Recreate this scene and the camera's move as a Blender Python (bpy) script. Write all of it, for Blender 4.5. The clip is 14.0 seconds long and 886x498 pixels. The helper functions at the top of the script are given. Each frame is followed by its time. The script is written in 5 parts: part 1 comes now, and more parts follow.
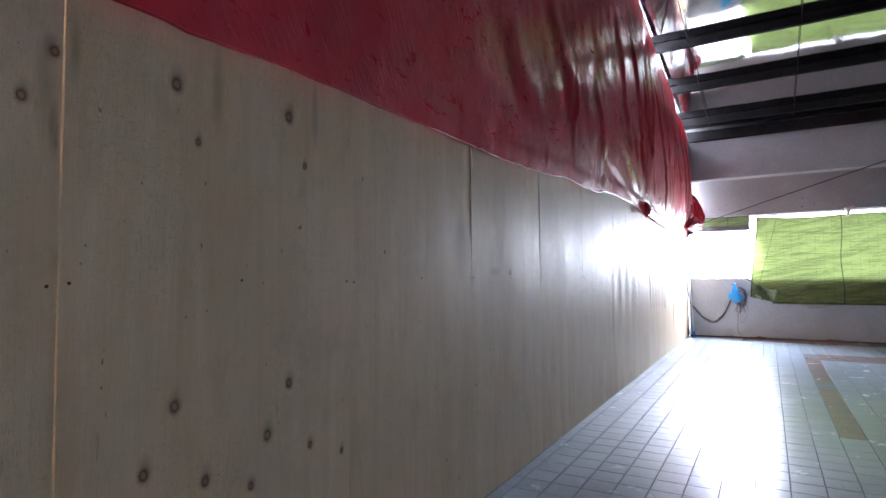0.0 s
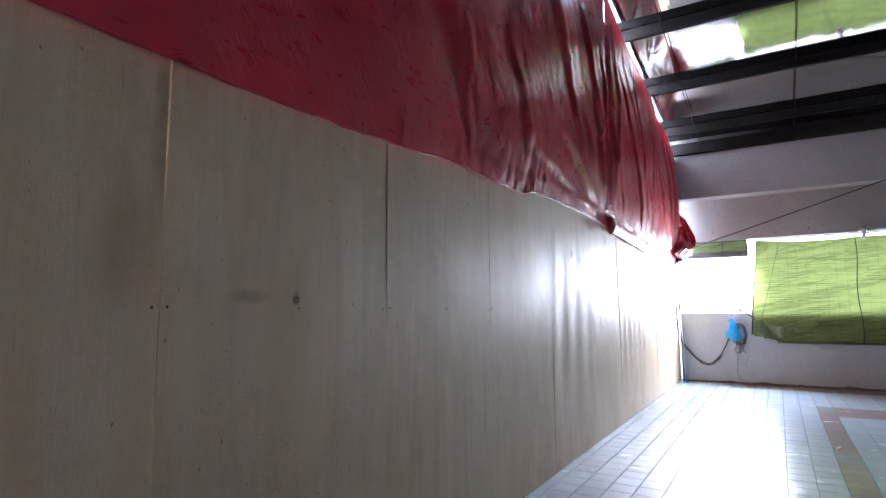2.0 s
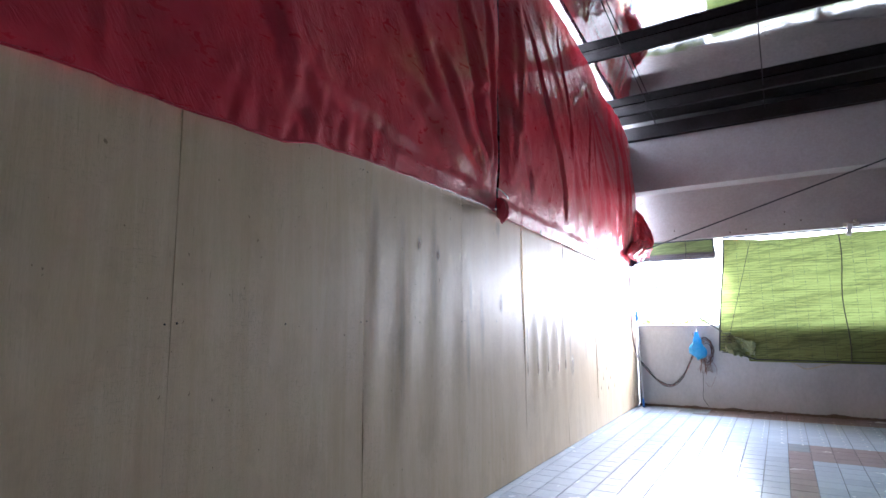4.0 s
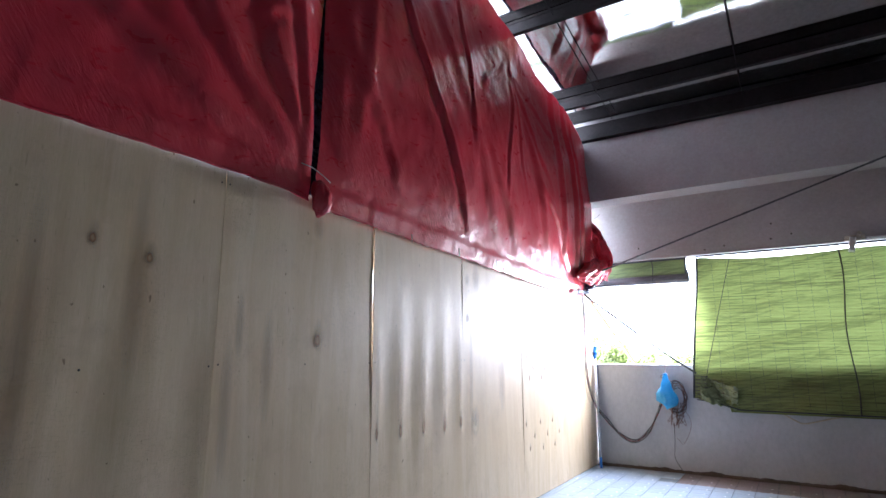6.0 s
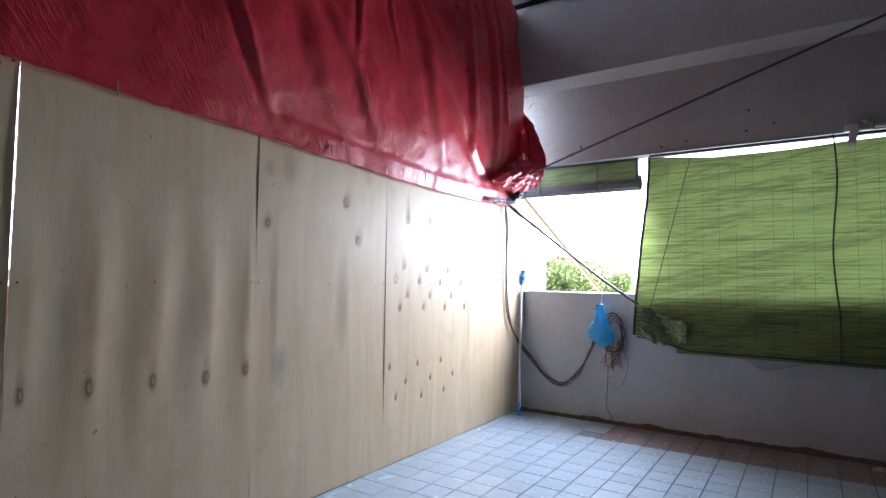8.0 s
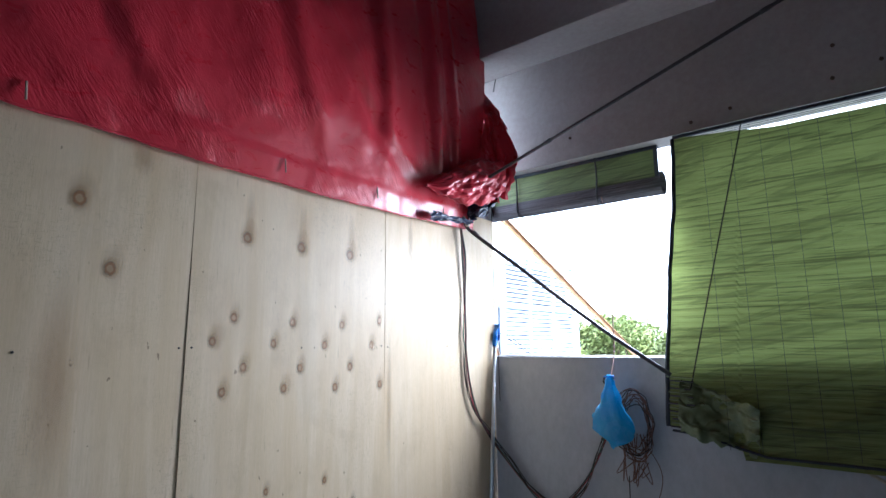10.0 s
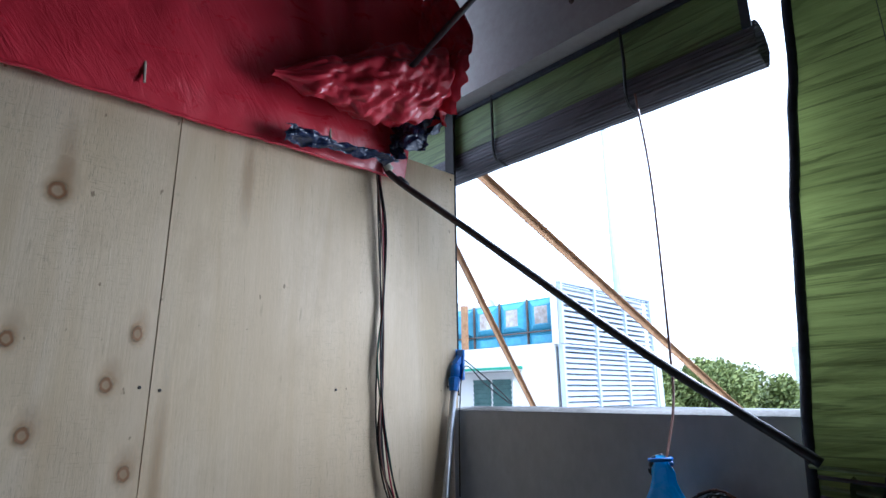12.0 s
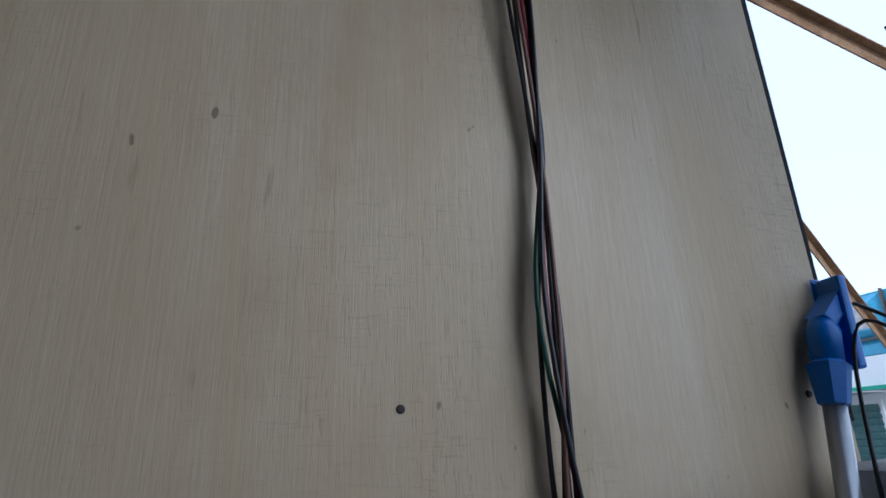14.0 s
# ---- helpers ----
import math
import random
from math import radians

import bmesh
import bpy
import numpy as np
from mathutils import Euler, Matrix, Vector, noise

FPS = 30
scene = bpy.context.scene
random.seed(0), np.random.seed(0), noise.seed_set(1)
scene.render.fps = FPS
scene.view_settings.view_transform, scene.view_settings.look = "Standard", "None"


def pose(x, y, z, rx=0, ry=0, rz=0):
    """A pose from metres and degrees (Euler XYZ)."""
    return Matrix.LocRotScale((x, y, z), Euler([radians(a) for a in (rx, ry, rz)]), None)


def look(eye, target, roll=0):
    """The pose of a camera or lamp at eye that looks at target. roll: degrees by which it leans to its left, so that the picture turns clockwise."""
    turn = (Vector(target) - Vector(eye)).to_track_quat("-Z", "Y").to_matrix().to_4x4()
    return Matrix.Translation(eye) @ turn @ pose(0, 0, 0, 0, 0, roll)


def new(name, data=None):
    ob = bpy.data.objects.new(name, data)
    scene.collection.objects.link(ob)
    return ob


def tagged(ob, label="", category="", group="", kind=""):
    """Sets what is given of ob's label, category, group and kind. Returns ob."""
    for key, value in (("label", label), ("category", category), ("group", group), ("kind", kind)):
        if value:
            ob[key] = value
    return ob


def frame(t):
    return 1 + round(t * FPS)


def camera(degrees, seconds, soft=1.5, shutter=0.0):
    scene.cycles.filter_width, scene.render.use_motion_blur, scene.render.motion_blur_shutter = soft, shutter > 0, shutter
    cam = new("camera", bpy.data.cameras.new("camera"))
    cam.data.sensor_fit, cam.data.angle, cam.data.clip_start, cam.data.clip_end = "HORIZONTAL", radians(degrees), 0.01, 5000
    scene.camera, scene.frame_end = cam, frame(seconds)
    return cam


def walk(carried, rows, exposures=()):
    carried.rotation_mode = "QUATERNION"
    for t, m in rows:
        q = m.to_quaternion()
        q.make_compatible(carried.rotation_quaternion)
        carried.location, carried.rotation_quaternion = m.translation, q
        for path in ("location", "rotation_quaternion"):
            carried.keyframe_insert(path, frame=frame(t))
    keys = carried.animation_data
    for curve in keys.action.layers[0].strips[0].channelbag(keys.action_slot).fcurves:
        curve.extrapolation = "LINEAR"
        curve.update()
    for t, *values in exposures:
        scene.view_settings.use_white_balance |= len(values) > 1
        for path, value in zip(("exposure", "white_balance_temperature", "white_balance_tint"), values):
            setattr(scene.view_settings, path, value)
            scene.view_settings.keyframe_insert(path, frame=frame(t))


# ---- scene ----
cam = camera(77.5, 14.0)
PATH = [
    (0, (1.622, -0.692, 1.426), (0.61, 1.03, 1.526), -0.5),
    (0.5, (1.705, -0.228, 1.427), (0.689, 1.487, 1.593), -0.6),
    (1, (1.731, 0.251, 1.403), (0.711, 1.961, 1.594), -0.4),
    (1.5, (1.751, 0.814, 1.393), (0.73, 2.522, 1.595), -0.2),
    (2, (1.731, 1.351, 1.399), (0.705, 3.053, 1.623), -0.4),
    (2.5, (1.773, 1.926, 1.406), (0.744, 3.627, 1.623), -0.4),
    (3, (1.911, 2.469, 1.411), (0.883, 4.17, 1.63), -0.5),
    (3.2, (1.969, 2.672, 1.383), (0.946, 4.377, 1.603), -0.5),
    (5.5, (2.365, 5.046, 1.479), (1.319, 6.71, 1.851), -0.3),
    (6, (2.445, 5.576, 1.469), (1.395, 7.237, 1.843), -0.1),
    (6.5, (2.598, 6.062, 1.438), (1.527, 7.734, 1.672), -0.1),
    (7, (2.707, 6.585, 1.435), (1.615, 8.258, 1.521), 0.4),
    (7.5, (2.723, 7.122, 1.44), (1.643, 8.804, 1.525), 0.4),
    (8, (2.763, 7.628, 1.447), (1.657, 9.291, 1.558), 0.7),
    (8.5, (2.73, 8.156, 1.475), (1.621, 9.814, 1.624), 0.8),
    (8.7, (2.679, 8.374, 1.487), (1.571, 10.03, 1.654), 0.6),
    (10.8, (2.156, 10.582, 1.381), (0.847, 12.032, 1.811), -0.7),
    (11, (2.089, 10.773, 1.401), (0.761, 12.202, 1.841), -0.6),
    (11.5, (1.908, 11.255, 1.388), (0.531, 12.631, 1.849), -0.7),
    (12, (1.728, 11.704, 1.389), (0.322, 13.034, 1.896), -0.6),
    (12.5, (1.522, 12.069, 1.413), (0.038, 13.301, 1.945), -0.4),
    (13, (1.247, 12.368, 1.394), (-0.37, 13.404, 1.951), -1.0),
    (13.5, (0.942, 12.531, 1.389), (-0.814, 13.274, 1.993), -1.4),
    (14, (0.617, 12.703, 1.374), (-1.214, 13.178, 2.024), -1.8),
]
# the camera darkens its picture as it nears the opening
EXPOSURES = [(0.0, 3.3, 5350, 18), (3.2, 3.2, 5350, 18), (5.5, 2.9, 5400, 18), (7.0, 2.25, 5250, 14), (8.7, 1.75, 5300, 14), (10.8, 0.8, 5000, 10), (12.0, -0.15, 5000, 10), (12.5, -0.7, 5050, 10), (13.5, -1.35, 5050, 10), (14.0, -1.3, 4900, 10)]
walk(cam, [(t, look(eye, target, roll)) for t, eye, target, roll in PATH], EXPOSURES)


# ---- world and sun ----
world = bpy.data.worlds.new("world")
scene.world = world
world.use_nodes = True
wn = world.node_tree.nodes
sky = wn.new("ShaderNodeTexSky")
sky.sky_type = "NISHITA"
sky.sun_disc = False
sky.sun_elevation = radians(42)
sky.sun_rotation = radians(105)
sky.air_density = 1.0
sky.dust_density = 2.0
wn["Background"].inputs["Strength"].default_value = 0.15
world.node_tree.links.new(sky.outputs["Color"], wn["Background"].inputs["Color"])
# thin bright haze all over the sky
haze = wn.new("ShaderNodeBackground")
haze.inputs["Color"].default_value = (1.0, 0.985, 0.96, 1)
haze.inputs["Strength"].default_value = 2.5
both = wn.new("ShaderNodeAddShader")
world.node_tree.links.new(wn["Background"].outputs[0], both.inputs[0])
world.node_tree.links.new(haze.outputs[0], both.inputs[1])
world.node_tree.links.new(both.outputs[0], wn["World Output"].inputs["Surface"])

sun_data = bpy.data.lights.new("sun", "SUN")
sun_data.energy = 4.0
sun_data.angle = radians(0.6)
sun_data.color = (1.0, 0.95, 0.86)
sun_lamp = new("sun", sun_data)
sun_lamp.matrix_world = look((8, -2, 8), (0, 0, 0.5))


def window_light(name, at, target, sx, sy, power, color=(1.0, 0.98, 0.95)):
    """Sky light that falls through an opening of the place."""
    d = bpy.data.lights.new(name, "AREA")
    d.shape, d.size, d.size_y, d.energy, d.color = "RECTANGLE", sx, sy, power, color
    d.spread = radians(125)     # the eaves hide the high sky, the ground below is dark
    ob = new(name, d)
    ob.matrix_world = look(at, target)
    return ob


window_light("sky_light_end_opening", (1.03, 13.60, 2.05), (0.75, 10, 0.5), 0.66, 0.72, 21)


# ---- materials ----
def nodes_of(name):
    m = bpy.data.materials.new(name)
    m.use_nodes = True
    return m, m.node_tree.nodes, m.node_tree.links, m.node_tree.nodes["Principled BSDF"]


def coords(n, l, scale=(1, 1, 1), space="Object", turn=(0, 0, 0)):
    tc = n.new("ShaderNodeTexCoord")
    mp = n.new("ShaderNodeMapping")
    mp.inputs["Scale"].default_value = scale
    mp.inputs["Rotation"].default_value = turn
    l.new(tc.outputs[space], mp.inputs["Vector"])
    return mp.outputs["Vector"]


def turned_coords(n, l, turn, scale):
    """Object coordinates turned first and stretched after, for slanting streaks."""
    mp = n.new("ShaderNodeMapping")
    mp.inputs["Scale"].default_value = scale
    l.new(coords(n, l, turn=turn), mp.inputs["Vector"])
    return mp.outputs["Vector"]


def noise_tex(n, l, vec, scale, detail=4, rough=0.6, dist=0.0):
    t = n.new("ShaderNodeTexNoise")
    t.inputs["Scale"].default_value = scale
    t.inputs["Detail"].default_value = detail
    t.inputs["Roughness"].default_value = rough
    t.inputs["Distortion"].default_value = dist
    l.new(vec, t.inputs["Vector"])
    return t.outputs["Fac"]


def ramp(n, l, fac, stops):
    r = n.new("ShaderNodeValToRGB")
    e = r.color_ramp.elements
    while len(e) < len(stops):
        e.new(0.5)
    for el, (p, c) in zip(e, stops):
        el.position = p
        el.color = (*c, 1) if len(c) == 3 else c
    l.new(fac, r.inputs["Fac"])
    return r.outputs["Color"]


def grey(v):
    return (v, v, v)


def mixc(n, l, fac, a, b, mode="MIX"):
    m = n.new("ShaderNodeMix")
    m.data_type = "RGBA"
    m.blend_type = mode
    for sock, v in ((m.inputs[0], fac), (m.inputs[6], a), (m.inputs[7], b)):
        if isinstance(v, (int, float)):
            sock.default_value = v
        elif isinstance(v, tuple):
            sock.default_value = (*v, 1)
        else:
            l.new(v, sock)
    return m.outputs[2]


def add_bump(n, l, p, height, strength, distance):
    b = n.new("ShaderNodeBump")
    b.inputs["Strength"].default_value = strength
    b.inputs["Distance"].default_value = distance
    l.new(height, b.inputs["Height"])
    l.new(b.outputs["Normal"], p.inputs["Normal"])
    return b


def surface(name, c1, c2, rough=0.6, metal=0.0, grain=40, stain=2.5, bump=0.2, stain_amount=0.35, stretch=(1, 1, 1), rvar=0.12, spec=0.5, space="Object", tint_random=0.0):
    """A worn surface: fine grain and large stains between two colours, uneven gloss and relief."""
    m, n, l, p = nodes_of(name)
    v = coords(n, l, stretch, space)
    g = noise_tex(n, l, v, grain, 5, 0.65)
    s = noise_tex(n, l, v, stain, 5, 0.6, 0.4)
    base = mixc(n, l, ramp(n, l, g, [(0.3, grey(0)), (0.7, grey(1))]), c1, c2)
    dark = mixc(n, l, ramp(n, l, s, [(0.42, grey(0)), (0.72, grey(stain_amount))]), base, tuple(x * 0.45 for x in c2))
    if tint_random:
        oi = n.new("ShaderNodeObjectInfo")
        geo = n.new("ShaderNodeNewGeometry")
        ad = n.new("ShaderNodeMath")
        ad.operation = "ADD"
        l.new(oi.outputs["Random"], ad.inputs[0])
        l.new(geo.outputs["Random Per Island"], ad.inputs[1])
        fr = n.new("ShaderNodeMath")
        fr.operation = "FRACT"
        l.new(ad.outputs[0], fr.inputs[0])
        dark = mixc(n, l, 1.0, dark, ramp(n, l, fr.outputs[0], [(0, grey(1 - tint_random)), (1, grey(1.0))]), "MULTIPLY")
    l.new(dark, p.inputs["Base Color"])
    l.new(ramp(n, l, s, [(0.2, grey(max(0.02, rough - rvar))), (0.8, grey(min(1, rough + rvar)))]), p.inputs["Roughness"])
    p.inputs["Metallic"].default_value = metal
    p.inputs["Specular IOR Level"].default_value = spec
    add_bump(n, l, p, g, bump, 0.004)
    return m


def plywood_material():
    m, n, l, p = nodes_of("plywood_veneer")
    oi = n.new("ShaderNodeObjectInfo")
    tc = n.new("ShaderNodeTexCoord")
    off = n.new("ShaderNodeVectorMath")
    off.operation = "MULTIPLY_ADD"
    cmb = n.new("ShaderNodeCombineXYZ")
    for i in range(3):
        l.new(oi.outputs["Random"], cmb.inputs[i])
    off.inputs[1].default_value = (23.0, 31.0, 17.0)
    l.new(cmb.outputs[0], off.inputs[0])
    l.new(tc.outputs["Object"], off.inputs[2])

    def stretched(s):
        mp = n.new("ShaderNodeMapping")
        mp.inputs["Scale"].default_value = s
        l.new(off.outputs[0], mp.inputs["Vector"])
        return mp.outputs[0]

    fibre = noise_tex(n, l, stretched((1, 1, 0.03)), 130, 6, 0.7)
    cathedral = noise_tex(n, l, stretched((1, 1, 0.10)), 7, 4, 0.55, 1.2)
    broad = noise_tex(n, l, stretched((1, 1, 0.35)), 1.6, 4, 0.6, 0.5)
    pits = noise_tex(n, l, stretched((1, 1, 0.12)), 60, 3, 0.5)
    col = mixc(n, l, ramp(n, l, cathedral, [(0.35, grey(0)), (0.68, grey(1))]), (0.73, 0.59, 0.40), (0.64, 0.49, 0.295))
    col = mixc(n, l, ramp(n, l, fibre, [(0.4, grey(0)), (0.75, grey(0.26))]), col, (0.46, 0.35, 0.22))
    col = mixc(n, l, ramp(n, l, broad, [(0.5, grey(0)), (0.78, grey(0.5))]), col, (0.52, 0.385, 0.23))
    col = mixc(n, l, ramp(n, l, broad, [(0.2, grey(0.35)), (0.42, grey(0))]), col, (0.60, 0.55, 0.46))
    col = mixc(n, l, ramp(n, l, pits, [(0.68, grey(0)), (0.76, grey(0.4))]), col, (0.30, 0.21, 0.12))
    # short dark pores and raised fibres of the peeled veneer, thicker in some zones
    pores = noise_tex(n, l, stretched((1, 1, 0.10)), 420, 2, 0.6)
    zone = ramp(n, l, noise_tex(n, l, stretched((1, 1, 0.5)), 3.0, 3, 0.6), [(0.43, grey(0.0)), (0.70, grey(0.52))])
    pm = n.new("ShaderNodeMath")
    pm.operation = "MULTIPLY"
    l.new(ramp(n, l, pores, [(0.56, grey(0)), (0.66, grey(1))]), pm.inputs[0])
    l.new(zone, pm.inputs[1])
    col = mixc(n, l, pm.outputs[0], col, (0.30, 0.23, 0.15))
    blot = noise_tex(n, l, stretched((1, 1, 0.8)), 4.5, 5, 0.65, 0.3)
    col = mixc(n, l, ramp(n, l, blot, [(0.52, grey(0)), (0.76, grey(0.42))]), col, (0.45, 0.33, 0.19))
    # short cross checks in the face veneer, only in the rough zones
    checks = noise_tex(n, l, stretched((0.10, 0.10, 1)), 260, 3, 0.6)
    cm = n.new("ShaderNodeMath")
    cm.operation = "MULTIPLY"
    l.new(ramp(n, l, checks, [(0.58, grey(0)), (0.66, grey(0.8))]), cm.inputs[0])
    l.new(zone, cm.inputs[1])
    col = mixc(n, l, cm.outputs[0], col, (0.33, 0.24, 0.14))
    # fine grain lines that show close by
    grain = noise_tex(n, l, stretched((1, 1, 0.05)), 520, 4, 0.7)
    col = mixc(n, l, ramp(n, l, grain, [(0.42, grey(0.0)), (0.66, grey(0.24))]), col, (0.44, 0.32, 0.185))
    specks = noise_tex(n, l, stretched((1, 1, 0.6)), 34, 2, 0.5)
    col = mixc(n, l, ramp(n, l, specks, [(0.735, grey(0)), (0.765, grey(0.75))]), col, (0.20, 0.13, 0.07))
    l.new(col, p.inputs["Base Color"])
    l.new(ramp(n, l, broad, [(0.2, grey(0.44)), (0.8, grey(0.60))]), p.inputs["Roughness"])
    p.inputs["Specular IOR Level"].default_value = 0.38
    relief = n.new("ShaderNodeMath")
    relief.operation = "MULTIPLY_ADD"
    relief.inputs[1].default_value = -0.8
    l.new(pm.outputs[0], relief.inputs[0])
    l.new(fibre, relief.inputs[2])
    add_bump(n, l, p, relief.outputs[0], 0.35, 0.0016)
    return m


def knot_material(name, inner, outer, ringy=True, peak=0.85):
    """A soft-edged mark in the veneer: solid at the heart, fading out."""
    m, n, l, p = nodes_of(name)
    v = coords(n, l, (1, 1, 1))
    g = n.new("ShaderNodeTexGradient")
    g.gradient_type = "SPHERICAL"
    wob = noise_tex(n, l, v, 3.0, 3, 0.6)
    vm = n.new("ShaderNodeVectorMath")
    vm.operation = "MULTIPLY_ADD"
    cmb = n.new("ShaderNodeCombineXYZ")
    l.new(wob, cmb.inputs[1])
    l.new(wob, cmb.inputs[2])
    vm.inputs[1].default_value = (0, 0.34, 0.34)
    l.new(cmb.outputs[0], vm.inputs[0])
    sub = n.new("ShaderNodeVectorMath")
    sub.operation = "SUBTRACT"
    sub.inputs[1].default_value = (0, 0.17, 0.17)
    l.new(v, vm.inputs[2])
    l.new(vm.outputs[0], sub.inputs[0])
    l.new(sub.outputs[0], g.inputs["Vector"])
    if ringy:
        heart = tuple(0.5 * a + 0.5 * b for a, b in zip((0.62, 0.48, 0.32), outer))
        col = ramp(n, l, g.outputs["Fac"], [(0.0, outer), (0.40, outer), (0.54, inner), (0.66, inner), (0.76, heart)])
        alpha = ramp(n, l, g.outputs["Fac"], [(0.08, grey(0)), (0.36, grey(peak * 0.3)), (0.54, grey(peak)), (0.66, grey(peak)), (0.80, grey(peak * 0.7))])
    else:
        col = ramp(n, l, g.outputs["Fac"], [(0.0, outer), (1, inner)])
        alpha = ramp(n, l, g.outputs["Fac"], [(0.02, grey(0)), (0.7, grey(peak)), (1, grey(peak))])
    l.new(col, p.inputs["Base Color"])
    p.inputs["Roughness"].default_value = 0.5
    l.new(alpha, p.inputs["Alpha"])
    return m


def tarp_material(name, c1, c2, rough, through_amount):
    m, n, l, p = nodes_of(name)
    v = coords(n, l)
    crease = noise_tex(n, l, coords(n, l, (1, 0.5, 1.2)), 14, 6, 0.65, 1.0)
    weave = noise_tex(n, l, v, 220, 2, 0.5)
    big = noise_tex(n, l, v, 1.3, 4, 0.6)
    col = mixc(n, l, ramp(n, l, big, [(0.3, grey(0)), (0.7, grey(1))]), c1, c2)
    l.new(col, p.inputs["Base Color"])
    l.new(ramp(n, l, crease, [(0.3, grey(rough - 0.06)), (0.7, grey(rough + 0.1))]), p.inputs["Roughness"])
    p.inputs["Coat Weight"].default_value = 0.4
    p.inputs["Coat Roughness"].default_value = 0.15
    ad = n.new("ShaderNodeMath")
    ad.operation = "MULTIPLY_ADD"
    ad.inputs[1].default_value = 0.04
    l.new(weave, ad.inputs[0])
    soft = n.new("ShaderNodeMath")
    soft.operation = "MULTIPLY"
    soft.inputs[1].default_value = 0.12
    l.new(crease, soft.inputs[0])
    l.new(soft.outputs[0], ad.inputs[2])
    # fine crinkles that run down the cloth, in patches
    crk = noise_tex(n, l, turned_coords(n, l, (radians(-38), 0, 0), (1, 1, 0.16)), 42, 4, 0.62, 0.9)
    patch = ramp(n, l, noise_tex(n, l, v, 2.3, 3, 0.6), [(0.42, grey(0.05)), (0.62, grey(1.0))])
    mul = n.new("ShaderNodeMath")
    mul.operation = "MULTIPLY"
    l.new(crk, mul.inputs[0])
    l.new(patch, mul.inputs[1])
    ad2 = n.new("ShaderNodeMath")
    ad2.operation = "MULTIPLY_ADD"
    ad2.inputs[1].default_value = 0.85
    l.new(mul.outputs[0], ad2.inputs[0])
    l.new(ad.outputs[0], ad2.inputs[2])
    b = add_bump(n, l, p, ad2.outputs[0], 0.6, 0.02)
    tr = n.new("ShaderNodeBsdfTranslucent")
    l.new(col, tr.inputs["Color"])
    l.new(b.outputs["Normal"], tr.inputs["Normal"])
    mx = n.new("ShaderNodeMixShader")
    mx.inputs[0].default_value = through_amount
    l.new(p.outputs[0], mx.inputs[1])
    l.new(tr.outputs[0], mx.inputs[2])
    l.new(mx.outputs[0], n["Material Output"].inputs["Surface"])
    return m


def blind_material(name, c1, c2, through_amount):
    m, n, l, p = nodes_of(name)
    reed = noise_tex(n, l, coords(n, l, (0.02, 1, 1)), 160, 3, 0.7)
    patch = noise_tex(n, l, coords(n, l, (0.6, 1, 3)), 2.2, 4, 0.6)
    gaps = noise_tex(n, l, coords(n, l, (0.018, 1, 1)), 62, 3, 0.65, 0.15)
    col = mixc(n, l, ramp(n, l, reed, [(0.3, grey(0)), (0.7, grey(1))]), c1, c2)
    col = mixc(n, l, ramp(n, l, gaps, [(0.54, grey(0)), (0.63, grey(0.85))]), col, tuple(x * 0.3 for x in c1))
    col = mixc(n, l, ramp(n, l, patch, [(0.5, grey(0)), (0.8, grey(0.5))]), col, tuple(x * 0.55 for x in c2))
    # shade of the slack slanting creases, painted into the reed colour
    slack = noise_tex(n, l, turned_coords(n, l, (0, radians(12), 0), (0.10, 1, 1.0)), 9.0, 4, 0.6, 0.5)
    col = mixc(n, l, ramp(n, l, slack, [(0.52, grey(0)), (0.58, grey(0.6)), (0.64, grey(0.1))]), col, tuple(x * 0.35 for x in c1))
    l.new(col, p.inputs["Base Color"])
    p.inputs["Roughness"].default_value = 0.6
    add_bump(n, l, p, reed, 0.5, 0.004)
    tr = n.new("ShaderNodeBsdfTranslucent")
    l.new(col, tr.inputs["Color"])
    mx = n.new("ShaderNodeMixShader")
    mx.inputs[0].default_value = through_amount
    l.new(p.outputs[0], mx.inputs[1])
    l.new(tr.outputs[0], mx.inputs[2])
    l.new(mx.outputs[0], n["Material Output"].inputs["Surface"])
    return m


def tile_material(name, c1, c2, tint=0.1):
    m = surface(name, c1, c2, rough=0.24, grain=25, stain=4, bump=0.03, stain_amount=0.15, rvar=0.07, tint_random=tint, space="Object")
    m.node_tree.nodes["Principled BSDF"].inputs["Specular IOR Level"].default_value = 0.6
    return m


def foil_material():
    m, n, l, p = nodes_of("foil_insulation")
    streak = noise_tex(n, l, coords(n, l, (1, 0.16, 1)), 9.0, 4, 0.55, 0.5)
    wave = noise_tex(n, l, coords(n, l, (1, 0.5, 1)), 1.6, 3, 0.5, 0.4)
    fine = noise_tex(n, l, coords(n, l), 25, 4, 0.6)
    l.new(ramp(n, l, fine, [(0.3, (0.52, 0.53, 0.52)), (0.75, (0.66, 0.67, 0.66))]), p.inputs["Base Color"])
    p.inputs["Metallic"].default_value = 1.0
    l.new(ramp(n, l, streak, [(0.3, grey(0.04)), (0.8, grey(0.10))]), p.inputs["Roughness"])
    ad = n.new("ShaderNodeMath")
    ad.operation = "MULTIPLY_ADD"
    ad.inputs[1].default_value = 0.22
    l.new(streak, ad.inputs[0])
    l.new(wave, ad.inputs[2])
    add_bump(n, l, p, ad.outputs[0], 0.20, 0.02)
    return m


def leaf_material(name, c1, c2):
    m, n, l, p = nodes_of(name)
    geo = n.new("ShaderNodeNewGeometry")
    l.new(ramp(n, l, geo.outputs["Random Per Island"], [(0, c1), (1, c2)]), p.inputs["Base Color"])
    p.inputs["Roughness"].default_value = 0.6
    return m


